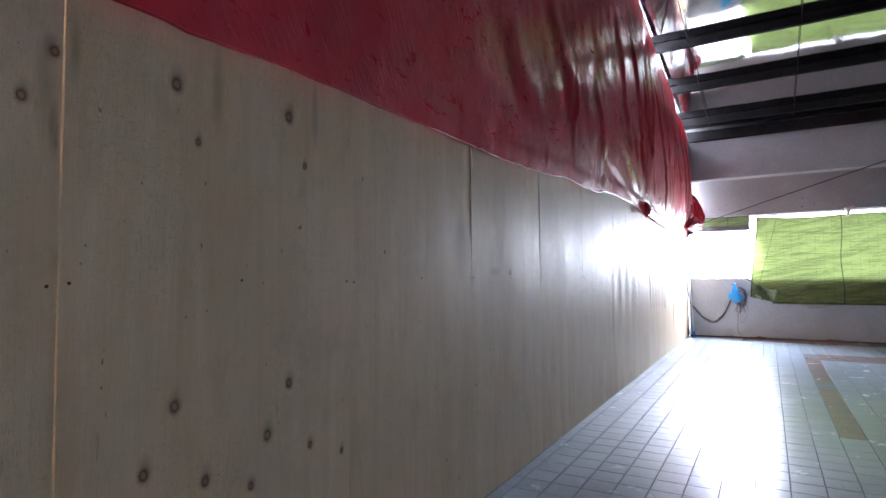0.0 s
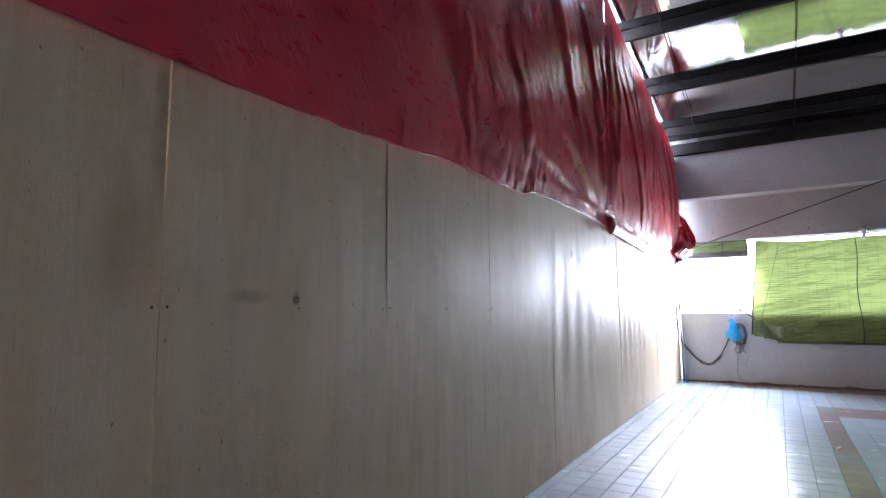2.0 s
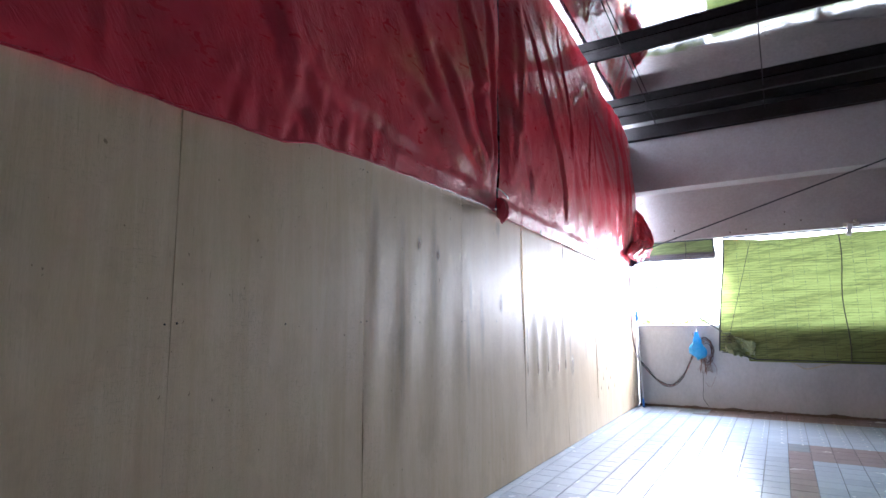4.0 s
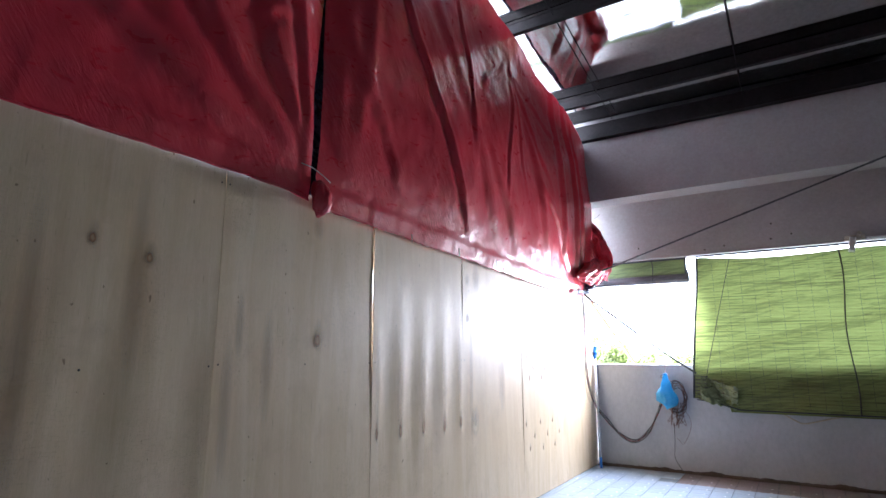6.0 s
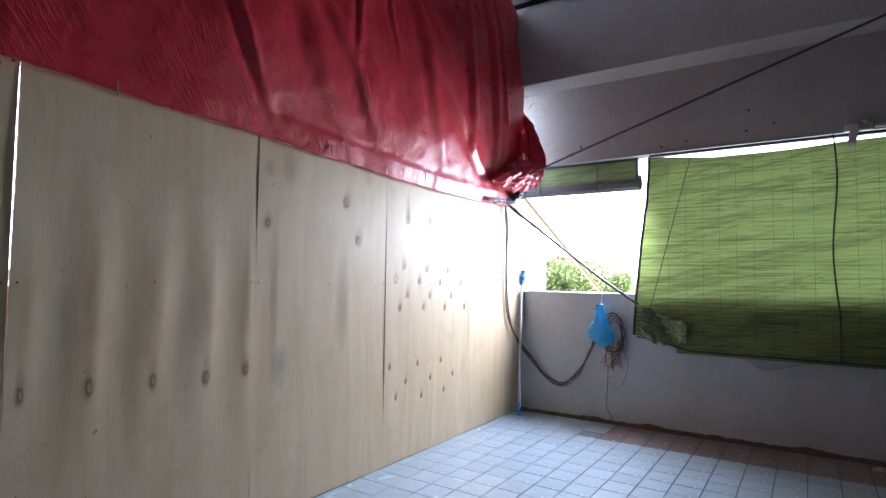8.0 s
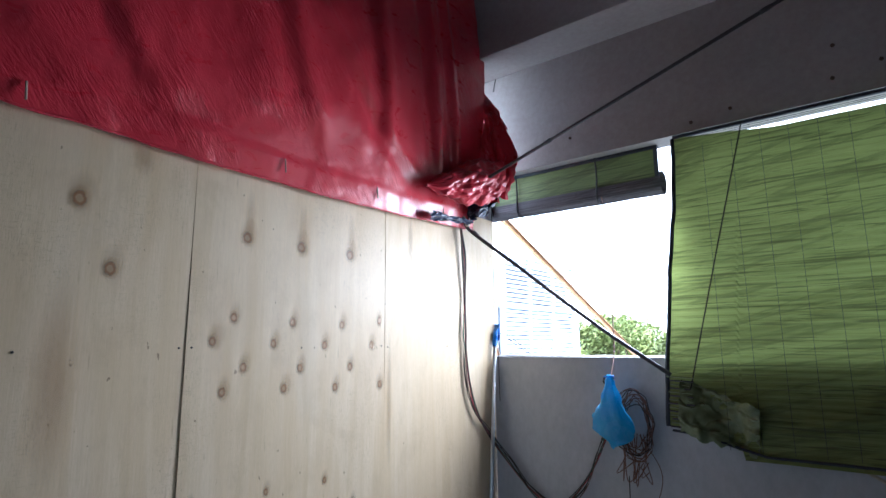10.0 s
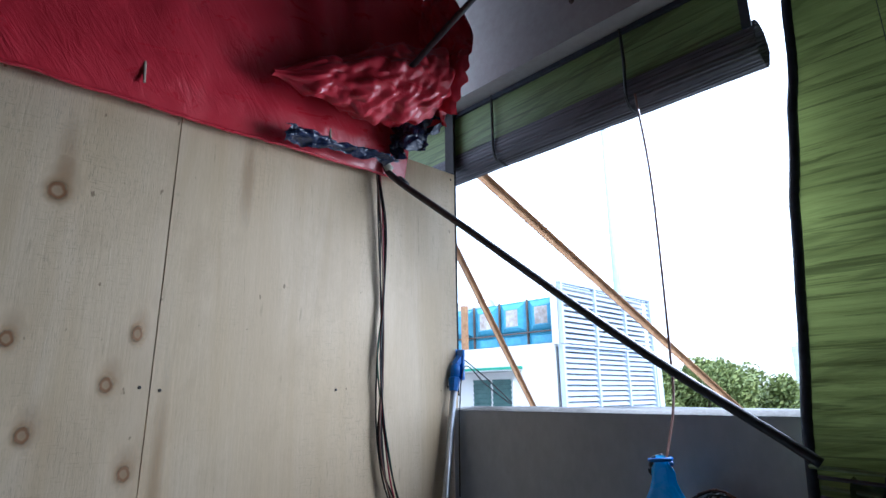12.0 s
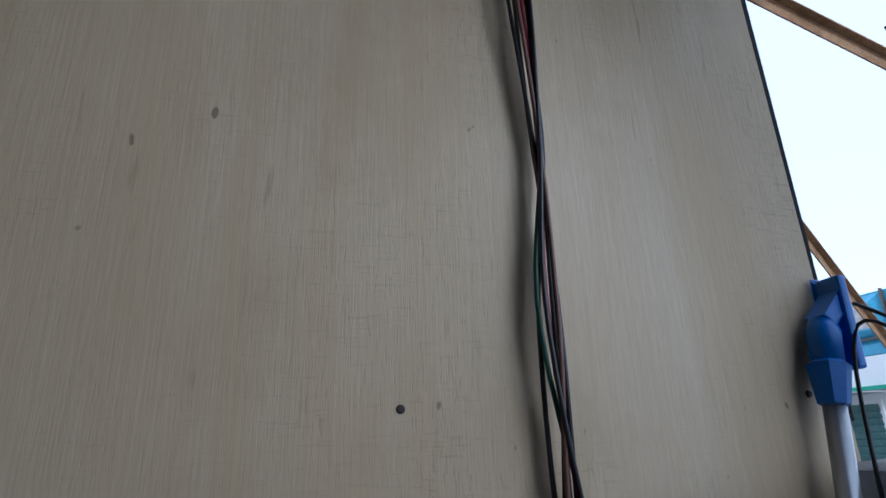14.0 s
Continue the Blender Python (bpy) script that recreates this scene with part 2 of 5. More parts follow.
M = {
    "ply": plywood_material(),
    "ply_edge": surface("plywood_edge", (0.5, 0.38, 0.22), (0.33, 0.22, 0.12), 0.7, stretch=(1, 1, 1)),
    "knot": knot_material("veneer_knot", (0.27, 0.13, 0.052), (0.50, 0.33, 0.17), True, 0.66),
    "stain": knot_material("veneer_stain_ripple_shade", (0.42, 0.23, 0.09), (0.52, 0.34, 0.17), False, 0.26),
    "pale": knot_material("veneer_pale_patch", (0.72, 0.66, 0.55), (0.62, 0.55, 0.42), False, 0.35),
    "red": tarp_material("red_tarpaulin", (0.63, 0.037, 0.057), (0.54, 0.028, 0.048), 0.30, 0.03),
    "blue_tarp": tarp_material("blue_tarpaulin_back", (0.020, 0.032, 0.085), (0.010, 0.016, 0.045), 0.26, 0.0),
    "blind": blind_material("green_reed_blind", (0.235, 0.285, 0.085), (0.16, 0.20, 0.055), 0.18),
    "flap": surface("pale_torn_reed_cloth", (0.24, 0.29, 0.15), (0.16, 0.20, 0.09), 0.35, grain=30, stain=8),
    # same reeds as the blind, darkened for the shade under the wall head
    "blind_shaded": blind_material("shaded_reed_blind", (0.17, 0.22, 0.08), (0.11, 0.15, 0.05), 0.05),
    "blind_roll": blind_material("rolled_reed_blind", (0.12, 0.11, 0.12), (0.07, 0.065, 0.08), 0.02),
    "blind_edge": surface("blind_binding", (0.05, 0.06, 0.08), (0.03, 0.035, 0.05), 0.8),
    "wall": surface("painted_parapet", (0.50, 0.52, 0.56), (0.43, 0.45, 0.49), 0.75, grain=30, stain=1.4, bump=0.25, stain_amount=0.3, stretch=(1, 1, 0.6)),
    "wall_up": surface("painted_upper_wall", (0.40, 0.375, 0.36), (0.34, 0.315, 0.30), 0.8, grain=30, stain=1.1, bump=0.2, stain_amount=0.25),
    "screed": surface("weathered_cement", (0.36, 0.35, 0.33), (0.24, 0.23, 0.22), 0.9, grain=60, stain=5, bump=0.6),
    "grime": surface("floor_edge_grime", (0.11, 0.08, 0.06), (0.06, 0.045, 0.035), 0.95, grain=60, stain=9, bump=0.8),
    "tile": tile_material("glazed_tile_white", (0.43, 0.51, 0.60), (0.37, 0.45, 0.54)),
    "tile_red": tile_material("glazed_tile_redbrown", (0.30, 0.25, 0.25), (0.25, 0.205, 0.205)),
    "tile_grey": tile_material("glazed_tile_grey", (0.26, 0.29, 0.33), (0.21, 0.24, 0.27)),
    "grout": surface("tile_grout", (0.12, 0.12, 0.12), (0.07, 0.07, 0.07), 0.95),
    "foil": foil_material(),
    "steel_dark": surface("dark_painted_steel", (0.018, 0.014, 0.014), (0.010, 0.008, 0.008), 0.7, grain=30, bump=0.1, spec=0.25),
    "conduit": surface("dark_conduit", (0.05, 0.05, 0.055), (0.03, 0.03, 0.035), 0.42, grain=30, bump=0.1),
    "rust": surface("rusted_steel", (0.42, 0.27, 0.14), (0.30, 0.14, 0.06), 0.8, grain=40, stain=8, bump=0.4, stain_amount=0.6),
    "white_pvc": surface("white_plastic", (0.75, 0.75, 0.73), (0.66, 0.66, 0.63), 0.4, stain_amount=0.2),
    "cream": surface("yellowed_plastic", (0.55, 0.50, 0.40), (0.42, 0.37, 0.28), 0.5, stain=14),
    "alu": surface("brushed_aluminium", (0.6, 0.62, 0.64), (0.5, 0.52, 0.54), 0.35, 0.9, stain_amount=0.2),
    "blue_plastic": surface("blue_plastic", (0.02, 0.18, 0.62), (0.015, 0.13, 0.5), 0.35, stain_amount=0.15),
    "bag": tarp_material("light_blue_plastic_bag", (0.10, 0.48, 0.80), (0.08, 0.40, 0.70), 0.25, 0.4),
    "black_rubber": surface("black_cable_sheath", (0.02, 0.02, 0.022), (0.012, 0.012, 0.013), 0.45),
    "red_rubber": surface("red_cable_sheath", (0.40, 0.03, 0.06), (0.3, 0.02, 0.04), 0.45),
    "green_rubber": surface("green_cable_sheath", (0.02, 0.12, 0.07), (0.015, 0.08, 0.05), 0.45),
    "brown_rubber": surface("brown_cable_sheath", (0.20, 0.10, 0.07), (0.13, 0.06, 0.045), 0.5),
    "screw": surface("dark_screw_head", (0.10, 0.09, 0.08), (0.05, 0.045, 0.04), 0.4, 0.6),
    "lumber": surface("rough_lumber", (0.42, 0.30, 0.18), (0.30, 0.20, 0.11), 0.8, stretch=(1, 1, 0.2)),
    "white_wall": surface("white_rendered_wall", (0.78, 0.78, 0.77), (0.70, 0.70, 0.69), 0.85, stain=0.6, stain_amount=0.2),
    "tank": surface("blue_tank_panel", (0.10, 0.38, 0.55), (0.07, 0.28, 0.44), 0.35, grain=20, stain=2.2, stain_amount=0.5),
    "tank_rust": surface("tank_flange_rust", (0.16, 0.12, 0.10), (0.08, 0.06, 0.05), 0.8),
    "tank_worn": surface("worn_tank_face", (0.62, 0.60, 0.57), (0.30, 0.24, 0.20), 0.55, grain=6, stain=2.0, stain_amount=0.8),
    "louvre": surface("white_louvre_blade", (0.50, 0.56, 0.66), (0.44, 0.50, 0.60), 0.5, stain=1.5, stain_amount=0.12),
    "glass_dark": surface("green_louvre_glass", (0.09, 0.17, 0.16), (0.05, 0.11, 0.11), 0.15, grain=6),
    "green_paint": surface("green_painted_edge", (0.03, 0.33, 0.20), (0.025, 0.26, 0.16), 0.5),
    "zinc": surface("corrugated_zinc", (0.42, 0.43, 0.42), (0.32, 0.33, 0.33), 0.5, 0.4),
    "pale_steel": surface("pale_blue_steel", (0.45, 0.58, 0.68), (0.38, 0.5, 0.6), 0.5),
    "deck": surface("roof_deck_concrete", (0.30, 0.30, 0.29), (0.22, 0.22, 0.21), 0.9, grain=8, stain=0.6),
    "ground": surface("far_ground", (0.14, 0.16, 0.09), (0.09, 0.11, 0.06), 0.95, grain=0.5, stain=0.05),
    "bark": surface("tree_bark", (0.16, 0.12, 0.08), (0.09, 0.07, 0.05), 0.9, stretch=(1, 1, 0.3)),
    "leaf": leaf_material("tree_leaf", (0.09, 0.13, 0.035), (0.26, 0.30, 0.09)),
    "tower_pane": surface("distant_tower_pane", (0.52, 0.60, 0.70), (0.48, 0.56, 0.66), 0.4, grain=0.5, stain=0.1),
    "tower": surface("distant_tower_wall", (0.62, 0.68, 0.76), (0.55, 0.62, 0.70), 0.8, grain=0.5, stain=0.1),
}


# ---- builders ----
def finish(name, bm, material, smooth=False, bevel=0.0, segments=2):
    if bevel:
        bmesh.ops.bevel(bm, geom=list(bm.edges), offset=bevel, segments=segments, affect="EDGES", profile=0.5, clamp_overlap=True)
    me = bpy.data.meshes.new(name)
    bmesh.ops.recalc_face_normals(bm, faces=bm.faces)
    bm.to_mesh(me)
    bm.free()
    for mm in (material if isinstance(material, (list, tuple)) else [material]):
        me.materials.append(mm)
    if smooth:
        me.polygons.foreach_set("use_smooth", [True] * len(me.polygons))
    return new(name, me)


def part(name, bm, material, parent, label="", smooth=False, bevel=0.0):
    ob = finish(name, bm, material, smooth, bevel)
    ob.parent = parent
    return tagged(ob, label)


def box(x0, x1, y0, y1, z0, z1, bm=None):
    bm = bm or bmesh.new()
    c = bmesh.ops.create_cube(bm, size=1.0)
    m = Matrix.Translation(((x0 + x1) / 2, (y0 + y1) / 2, (z0 + z1) / 2)) @ Matrix.Diagonal((x1 - x0, y1 - y0, z1 - z0, 1))
    bmesh.ops.transform(bm, matrix=m, verts=c["verts"])
    return bm


def obox(a, b, w, h, bm=None, up=(0, 0, 1)):
    """A bar of section w x h from a to b."""
    bm = bm or bmesh.new()
    a, b = Vector(a), Vector(b)
    d = (b - a).normalized()
    s = d.cross(Vector(up)).normalized()
    u = s.cross(d)
    c = bmesh.ops.create_cube(bm, size=1.0)
    L = (b - a).length
    for v in c["verts"]:
        v.co = (a + b) / 2 + d * (v.co.x * L) + s * (v.co.y * w) + u * (v.co.z * h)
    return bm


def tube(points, radius, sides=8, bm=None, cap=True):
    """A round tube swept along points; radius may be a number or a list."""
    bm = bm or bmesh.new()
    pts = [Vector(p) for p in points]
    rings = []
    for i, p in enumerate(pts):
        d = (pts[min(i + 1, len(pts) - 1)] - pts[max(i - 1, 0)]).normalized()
        ref = Vector((0, 0, 1)) if abs(d.z) < 0.9 else Vector((1, 0, 0))
        s = d.cross(ref).normalized()
        u = s.cross(d)
        r = radius[i] if isinstance(radius, (list, tuple)) else radius
        rings.append([bm.verts.new(p + (s * math.cos(2 * math.pi * k / sides) + u * math.sin(2 * math.pi * k / sides)) * r) for k in range(sides)])
    for a, b in zip(rings, rings[1:]):
        for k in range(sides):
            bm.faces.new((a[k], a[(k + 1) % sides], b[(k + 1) % sides], b[k]))
    if cap:
        bm.faces.new(rings[0][::-1])
        bm.faces.new(rings[-1])
    return bm


def spline(ctrl, n=40):
    """A smooth line through the control points."""
    c = [Vector(p) for p in ctrl]
    c = [c[0] * 2 - c[1]] + c + [c[-1] * 2 - c[-2]]
    out = []
    segs = len(c) - 3
    for i in range(n + 1):
        t = i / n * segs
        k = min(int(t), segs - 1)
        t -= k
        p0, p1, p2, p3 = c[k:k + 4]
        out.append(0.5 * ((2 * p1) + (p2 - p0) * t + (2 * p0 - 5 * p1 + 4 * p2 - p3) * t * t + (3 * p1 - p0 - 3 * p2 + p3) * t ** 3))
    return out


def sheet(fn, nu, nv, thick=0.0, bm=None):
    """A surface from fn(u, v), u and v from 0 to 1; closed to a solid if thick is given (along -x)."""
    bm = bm or bmesh.new()
    g = [[bm.verts.new(fn(i / nu, j / nv)) for j in range(nv + 1)] for i in range(nu + 1)]
    for i in range(nu):
        for j in range(nv):
            bm.faces.new((g[i][j], g[i + 1][j], g[i + 1][j + 1], g[i][j + 1]))
    return bm


def lerp_list(pairs, x):
    for (a, va), (b, vb) in zip(pairs, pairs[1:]):
        if x <= b:
            t = min(max((x - a) / (b - a), 0), 1)
            t = t * t * (3 - 2 * t)
            return va + (vb - va) * t
    return pairs[-1][1]


def fbm(x, y, z=0.0, octaves=3):
    return noise.fractal(Vector((x, y, z)), 1.0, 2.0, octaves)


def group_empty(name, at=(0, 0, 0)):
    ob = new(name)
    ob.location = at
    ob.empty_display_size = 0.1
    return ob


def structure(name, bm, material, label, smooth=False, bevel=0.0):
    return tagged(finish(name, bm, material, smooth, bevel), label, name.split("_")[0], kind="structure")


WALL = 13.38     # room face of the end wall
SILL = 1.335      # top of the parapet
HEAD = 2.74      # underside of the wall over the openings
RIGHT = 9.0
BACK = -6.0


def roof_z(y):
    return 5.09 + 0.16 * (10.55 - y)


# ---- structure ----
structure("floor", box(-4.0, RIGHT + 0.2, BACK - 0.2, WALL, -0.25, -0.006), M["grout"], "cement bed and dark grout under the glazed floor tiles")
end_wall = structure("wall_end", box(0.014, RIGHT + 0.2, WALL, WALL + 0.19, -0.25, SILL - 0.012), M["wall"], "grey-white painted parapet wall with dirt streaks")


def cap_fn(u, v):
    x, y = 0.014 + 9.18 * u, WALL - 0.004 + 0.198 * v
    e = min(v, 1 - v) * 2
    return Vector((x, y, SILL - 0.013 + (0.012 + 0.006 * fbm(x * 6, y * 9)) * min(1, e * 6)))


part("coping", sheet(cap_fn, 420, 10), M["screed"], end_wall, "weathered cement coping on the parapet", smooth=True)
structure("wall_over_openings", box(-4.0, RIGHT + 0.2, WALL, WALL + 0.19, HEAD, 4.8), M["wall_up"], "grey painted wall above the openings")
structure("beam", box(-4.0, RIGHT + 0.2, 13.02, WALL - 0.001, 3.56, 4.44), M["wall_up"], "grey painted concrete beam along the end wall", bevel=0.008)
structure("wall_side", box(RIGHT, RIGHT + 0.19, BACK, WALL, -0.25, SILL), M["wall"], "painted parapet wall along the side")
structure("wall_side_upper", box(RIGHT, RIGHT + 0.19, BACK, WALL, HEAD, 8.2), M["wall_up"], "painted wall above the side opening")
# unseen piers, set to limit how much light the side opening lets in
for ya, yb in ((BACK, -4.5), (-4.0, WALL)):
    structure("wall_side_pier", box(RIGHT, RIGHT + 0.19, ya, yb, SILL, HEAD), M["wall_up"], "unseen painted wall added to narrow the side opening and cut its light")
# unseen wall piece, added to stop sky light entering past the last blind
structure("wall_end_pier", box(6.7, RIGHT, WALL, WALL + 0.19, SILL, HEAD), M["wall_up"], "unseen painted wall added beside the last blind to block sky light")
structure("wall_rear", box(-0.2, RIGHT + 0.19, BACK - 0.19, BACK, -0.25, 8.2), M["wall_up"], "painted wall at the rear")


# roof: foil-backed sheet over dark steel purlins
def roof_fn(u, v):
    x, y = 0.010 + 9.19 * u, BACK - 0.2 + (WALL + 0.6 - BACK) * v
    sag = 0.008 * math.sin(math.pi * ((y - 12.30) / 1.60 % 1.0)) ** 2
    return Vector((x, y, roof_z(y) - sag + 0.003 * fbm(x * 1.3, y * 0.6)))


roof = structure("ceiling", sheet(roof_fn, 160, 260), M["foil"], "silver foil insulation under the pitched metal roof", smooth=True)


def channel(profile, y, z):
    """A rolled steel section along x, from its outline in y and z."""
    bm = bmesh.new()
    ends = [[bm.verts.new((x, y + a, z + b)) for a, b in profile] for x in (-0.2, RIGHT)]
    n = len(profile)
    for k in range(n):
        bm.faces.new((ends[0][k], ends[0][(k + 1) % n], ends[1][(k + 1) % n], ends[1][k]))
    bm.faces.new(ends[0])
    bm.faces.new(ends[1][::-1])
    return bm


def purlin(y, tilt=0.0):
    zt = roof_z(y) - 0.010
    bm = channel([(0, 0), (-0.06, 0.008), (-0.06, -0.018), (-0.052, -0.022), (-0.052, -0.120), (-0.060, -0.124), (-0.060, -0.142), (-0.004, -0.146), (0, -0.142)], y, zt)
    return tagged(finish("purlin", bm, M["steel_dark"]), "dark painted steel channel purlin under the foil roof", "purlin", "roof purlins")


for k in range(12):
    purlin(12.30 - 1.60 * k)
edge_angle = channel([(0, 0), (0.24, 0), (0.24, 0.03), (0.015, 0.03), (0.015, 0.22), (0, 0.22)], 12.92, 4.441)
tagged(finish("purlin", edge_angle, M["steel_dark"]), "dark steel eaves channel resting on the concrete beam", "purlin", "roof purlins")
for x in (0.62, 2.18, 3.74, 5.3):
    tagged(finish("tie_rod", tube([(x, 12.90, 4.60), (x, 12.30, roof_z(12.3) - 0.10), (x, 4.0, roof_z(4.0) - 0.10)], 0.006, 6), M["steel_dark"]),
           "thin dark sag rod joining the purlins", "rod", "sag rods")

# ---- plywood hoarding ----
SEAMS = [-6.04 + 1.22 * k for k in range(5)] + [0.055, 1.24, 2.425, 3.655, 4.86] + [6.1 + 1.22 * k for k in range(7)]     # last edge at 13.42
# sunken little knots of one sheet
DENTS = [(11.25, 1.935), (11.57, 1.93), (11.91, 1.93), (11.20, 1.55), (11.53, 1.535), (11.86, 1.53), (11.42, 1.43), (11.74, 1.42), (12.09, 1.42), (11.26, 1.32), (11.585, 1.305),
         (11.925, 1.30), (12.16, 1.19), (11.82, 1.195), (11.49, 1.21), (11.16, 1.214), (11.10, 1.44)]
LOW_DENTS = [(11.04, 0.754), (11.25, 0.614), (11.41, 0.742), (11.60, 0.60), (11.76, 0.73), (11.955, 0.586), (11.126, 0.506), (11.47, 0.469), (11.81, 0.464)]


def ply_sheet(i):
    y0, y1 = SEAMS[i], SEAMS[i + 1]
    wide = y1 - y0
    tall = 2.385 if i == 15 else 2.437
    rnd = random.Random(100 + i)
    gap = rnd.uniform(0.0012, 0.0022)
    seed = rnd.uniform(0, 50)
    rippled = abs(y0 - 8.54) < 0.1
    slack = abs(y0 - 6.1) < 0.1
    dented = abs(y0 - 10.98) < 0.1

    def bulge(u, v):
        y, z = u * wide, v * 2.42
        b = 0.005 * fbm(y * 0.8 + seed, z * 0.7)
        if rippled:
            b += 0.0042 * math.cos((y0 + y - 8.865) * 2 * math.pi / 0.292 + 0.5 * math.sin(z * 2)) * math.exp(-((v - 0.50) / 0.20) ** 2)
            b += 0.004 * max(0, 1 - u / 0.25) ** 2 * math.exp(-((v - 0.75) / 0.18) ** 2)
        if slack:
            b += 0.0035 * math.sin(u * 19 + 0.8 * math.sin(z * 2)) * math.exp(-((v - 0.5) / 0.25) ** 2)
        if abs(y0 - 7.32) < 0.1:
            b -= 0.004 * max(0, (u - 0.8) / 0.2) ** 2 * math.exp(-((v - 0.75) / 0.2) ** 2)
        if dented:
            for dy, dz in DENTS + LOW_DENTS:
                ey, ez = (y0 + y - dy) / 0.035, (z * 0.9855 + 0.003 - dz) / 0.05
                if abs(ey) < 3 and abs(ez) < 3:
                    b -= 0.0032 * math.exp(-ey * ey - ez * ez)
        return b

    def front(u, v):
        w = gap
        if rippled and u == 0:
            w = gap + 0.0014 * math.exp(-((v - 0.78) / 0.13) ** 2)
        if i in (5, 6) and u == 0:
            w = gap + 0.0012 * math.exp(-((v - 0.22) / 0.16) ** 2)
        yy = y0 + w + u * (wide - gap - w)
        return Vector((bulge(u, v), yy, 0.003 + v * tall))

    nu, nv = (96, 130) if dented else ((64, 40) if rippled or slack else (28, 26))
    bm = sheet(front, nu, nv)
    faces = list(bm.faces)
    ret = bmesh.ops.extrude_face_region(bm, geom=faces)
    for vert in [e for e in ret["geom"] if isinstance(e, bmesh.types.BMVert)]:
        vert.co.x -= 0.012
    bm.normal_update()
    for e in bm.edges:
        e.smooth = e.calc_face_angle(0) < 0.6
    ob = finish("plywood_sheet", bm, M["ply"], smooth=True)
    tagged(ob, "tall pale plywood sheet with knots, screwed upright into a hoarding", "plywood", "plywood hoarding sheets")
    # screws at mid height and along the top
    for u, zs in ((0.022, 1.412), (0.5, 1.412), (0.95 if i == 15 else 0.978, 1.412), (0.02, 2.35), (0.98, 2.35)):
        s = bmesh.new()
        bmesh.ops.create_cone(s, cap_ends=True, segments=10, radius1=0.0055, radius2=0.0035, depth=0.003)
        bmesh.ops.transform(s, matrix=Matrix.Translation((bulge(u, (zs - 0.003) / 2.385) + 0.0012, y0 + u * wide, zs + rnd.uniform(-0.008, 0.008))) @ Matrix.Rotation(radians(90), 4, "Y"), verts=s.verts)
        part("screw", s, M["screw"], ob, "dark screw head")
    return ob, bulge


sheets = [ply_sheet(i) for i in range(16)]


lift = random.Random(3)


def mark(y, z, w, h, kind="knot", label=""):
    """A knot, a stain or painted ripple shade that lies in the veneer of the sheet at (y, z)."""
    i = min(range(16), key=lambda k: abs((SEAMS[k] + SEAMS[k + 1]) / 2 - y))
    ob, bulge = sheets[i]
    y = min(max(y, SEAMS[i] + w / 2 + 0.004), SEAMS[i + 1] - w / 2 - 0.004)
    if kind == "knot":
        # every knot lies in a taller brown halo
        mark(y + 0.1 * w, z + 0.2 * h, w * 1.3, h * 1.8, "stain")
        w, h = w * 1.05, h * 1.0
    bm = bmesh.new()
    nr, ns = 3, 16
    c = bm.verts.new((0, 0, 0))
    rings = [[bm.verts.new((0, math.cos(a * 2 * math.pi / ns) * r / nr, math.sin(a * 2 * math.pi / ns) * r / nr)) for a in range(ns)] for r in range(1, nr + 1)]
    for a in range(ns):
        bm.faces.new((c, rings[0][a], rings[0][(a + 1) % ns]))
        for r in range(nr - 1):
            bm.faces.new((rings[r][a], rings[r + 1][a], rings[r + 1][(a + 1) % ns], rings[r][(a + 1) % ns]))
    for v in bm.verts:
        yy, zz = y + v.co.y * w / 2, z + v.co.z * h / 2
        v.co.x = bulge((yy - SEAMS[i]) / (SEAMS[i + 1] - SEAMS[i]), (zz - 0.003) / 2.385) + (0.0030 if kind == "knot" else 0.0022) + lift.random() * 0.0004
    m = part({"knot": "knot", "stain": "stain", "pale": "patch"}[kind], bm, M[kind], ob, label)
    m.location = (0, y, z)
    m.scale = (1, w / 2, h / 2)
    return m


# ---- tarpaulins ----
BOTTOM = [(-6, 2.24), (0.4, 2.225), (0.95, 2.243), (2.3, 2.252), (2.8, 2.252), (3.25, 2.262), (3.62, 2.284), (4.35, 2.335), (4.8, 2.325), (5.3, 2.33), (5.7, 2.39), (6.1, 2.408),
          (7.3, 2.416), (7.65, 2.41), (7.9, 2.385), (8.12, 2.35), (8.5, 2.343), (9.3, 2.312), (10.5, 2.272), (11.0, 2.246), (11.8, 2.235), (12.2, 2.236), (12.6, 2.244), (13.1, 2.26)]


def tarp_top(y):
    return roof_z(y) - 0.15 - 0.05 * max(0, math.sin(y * 2.3)) - (0.25 * max(0, (y - 12.3)))


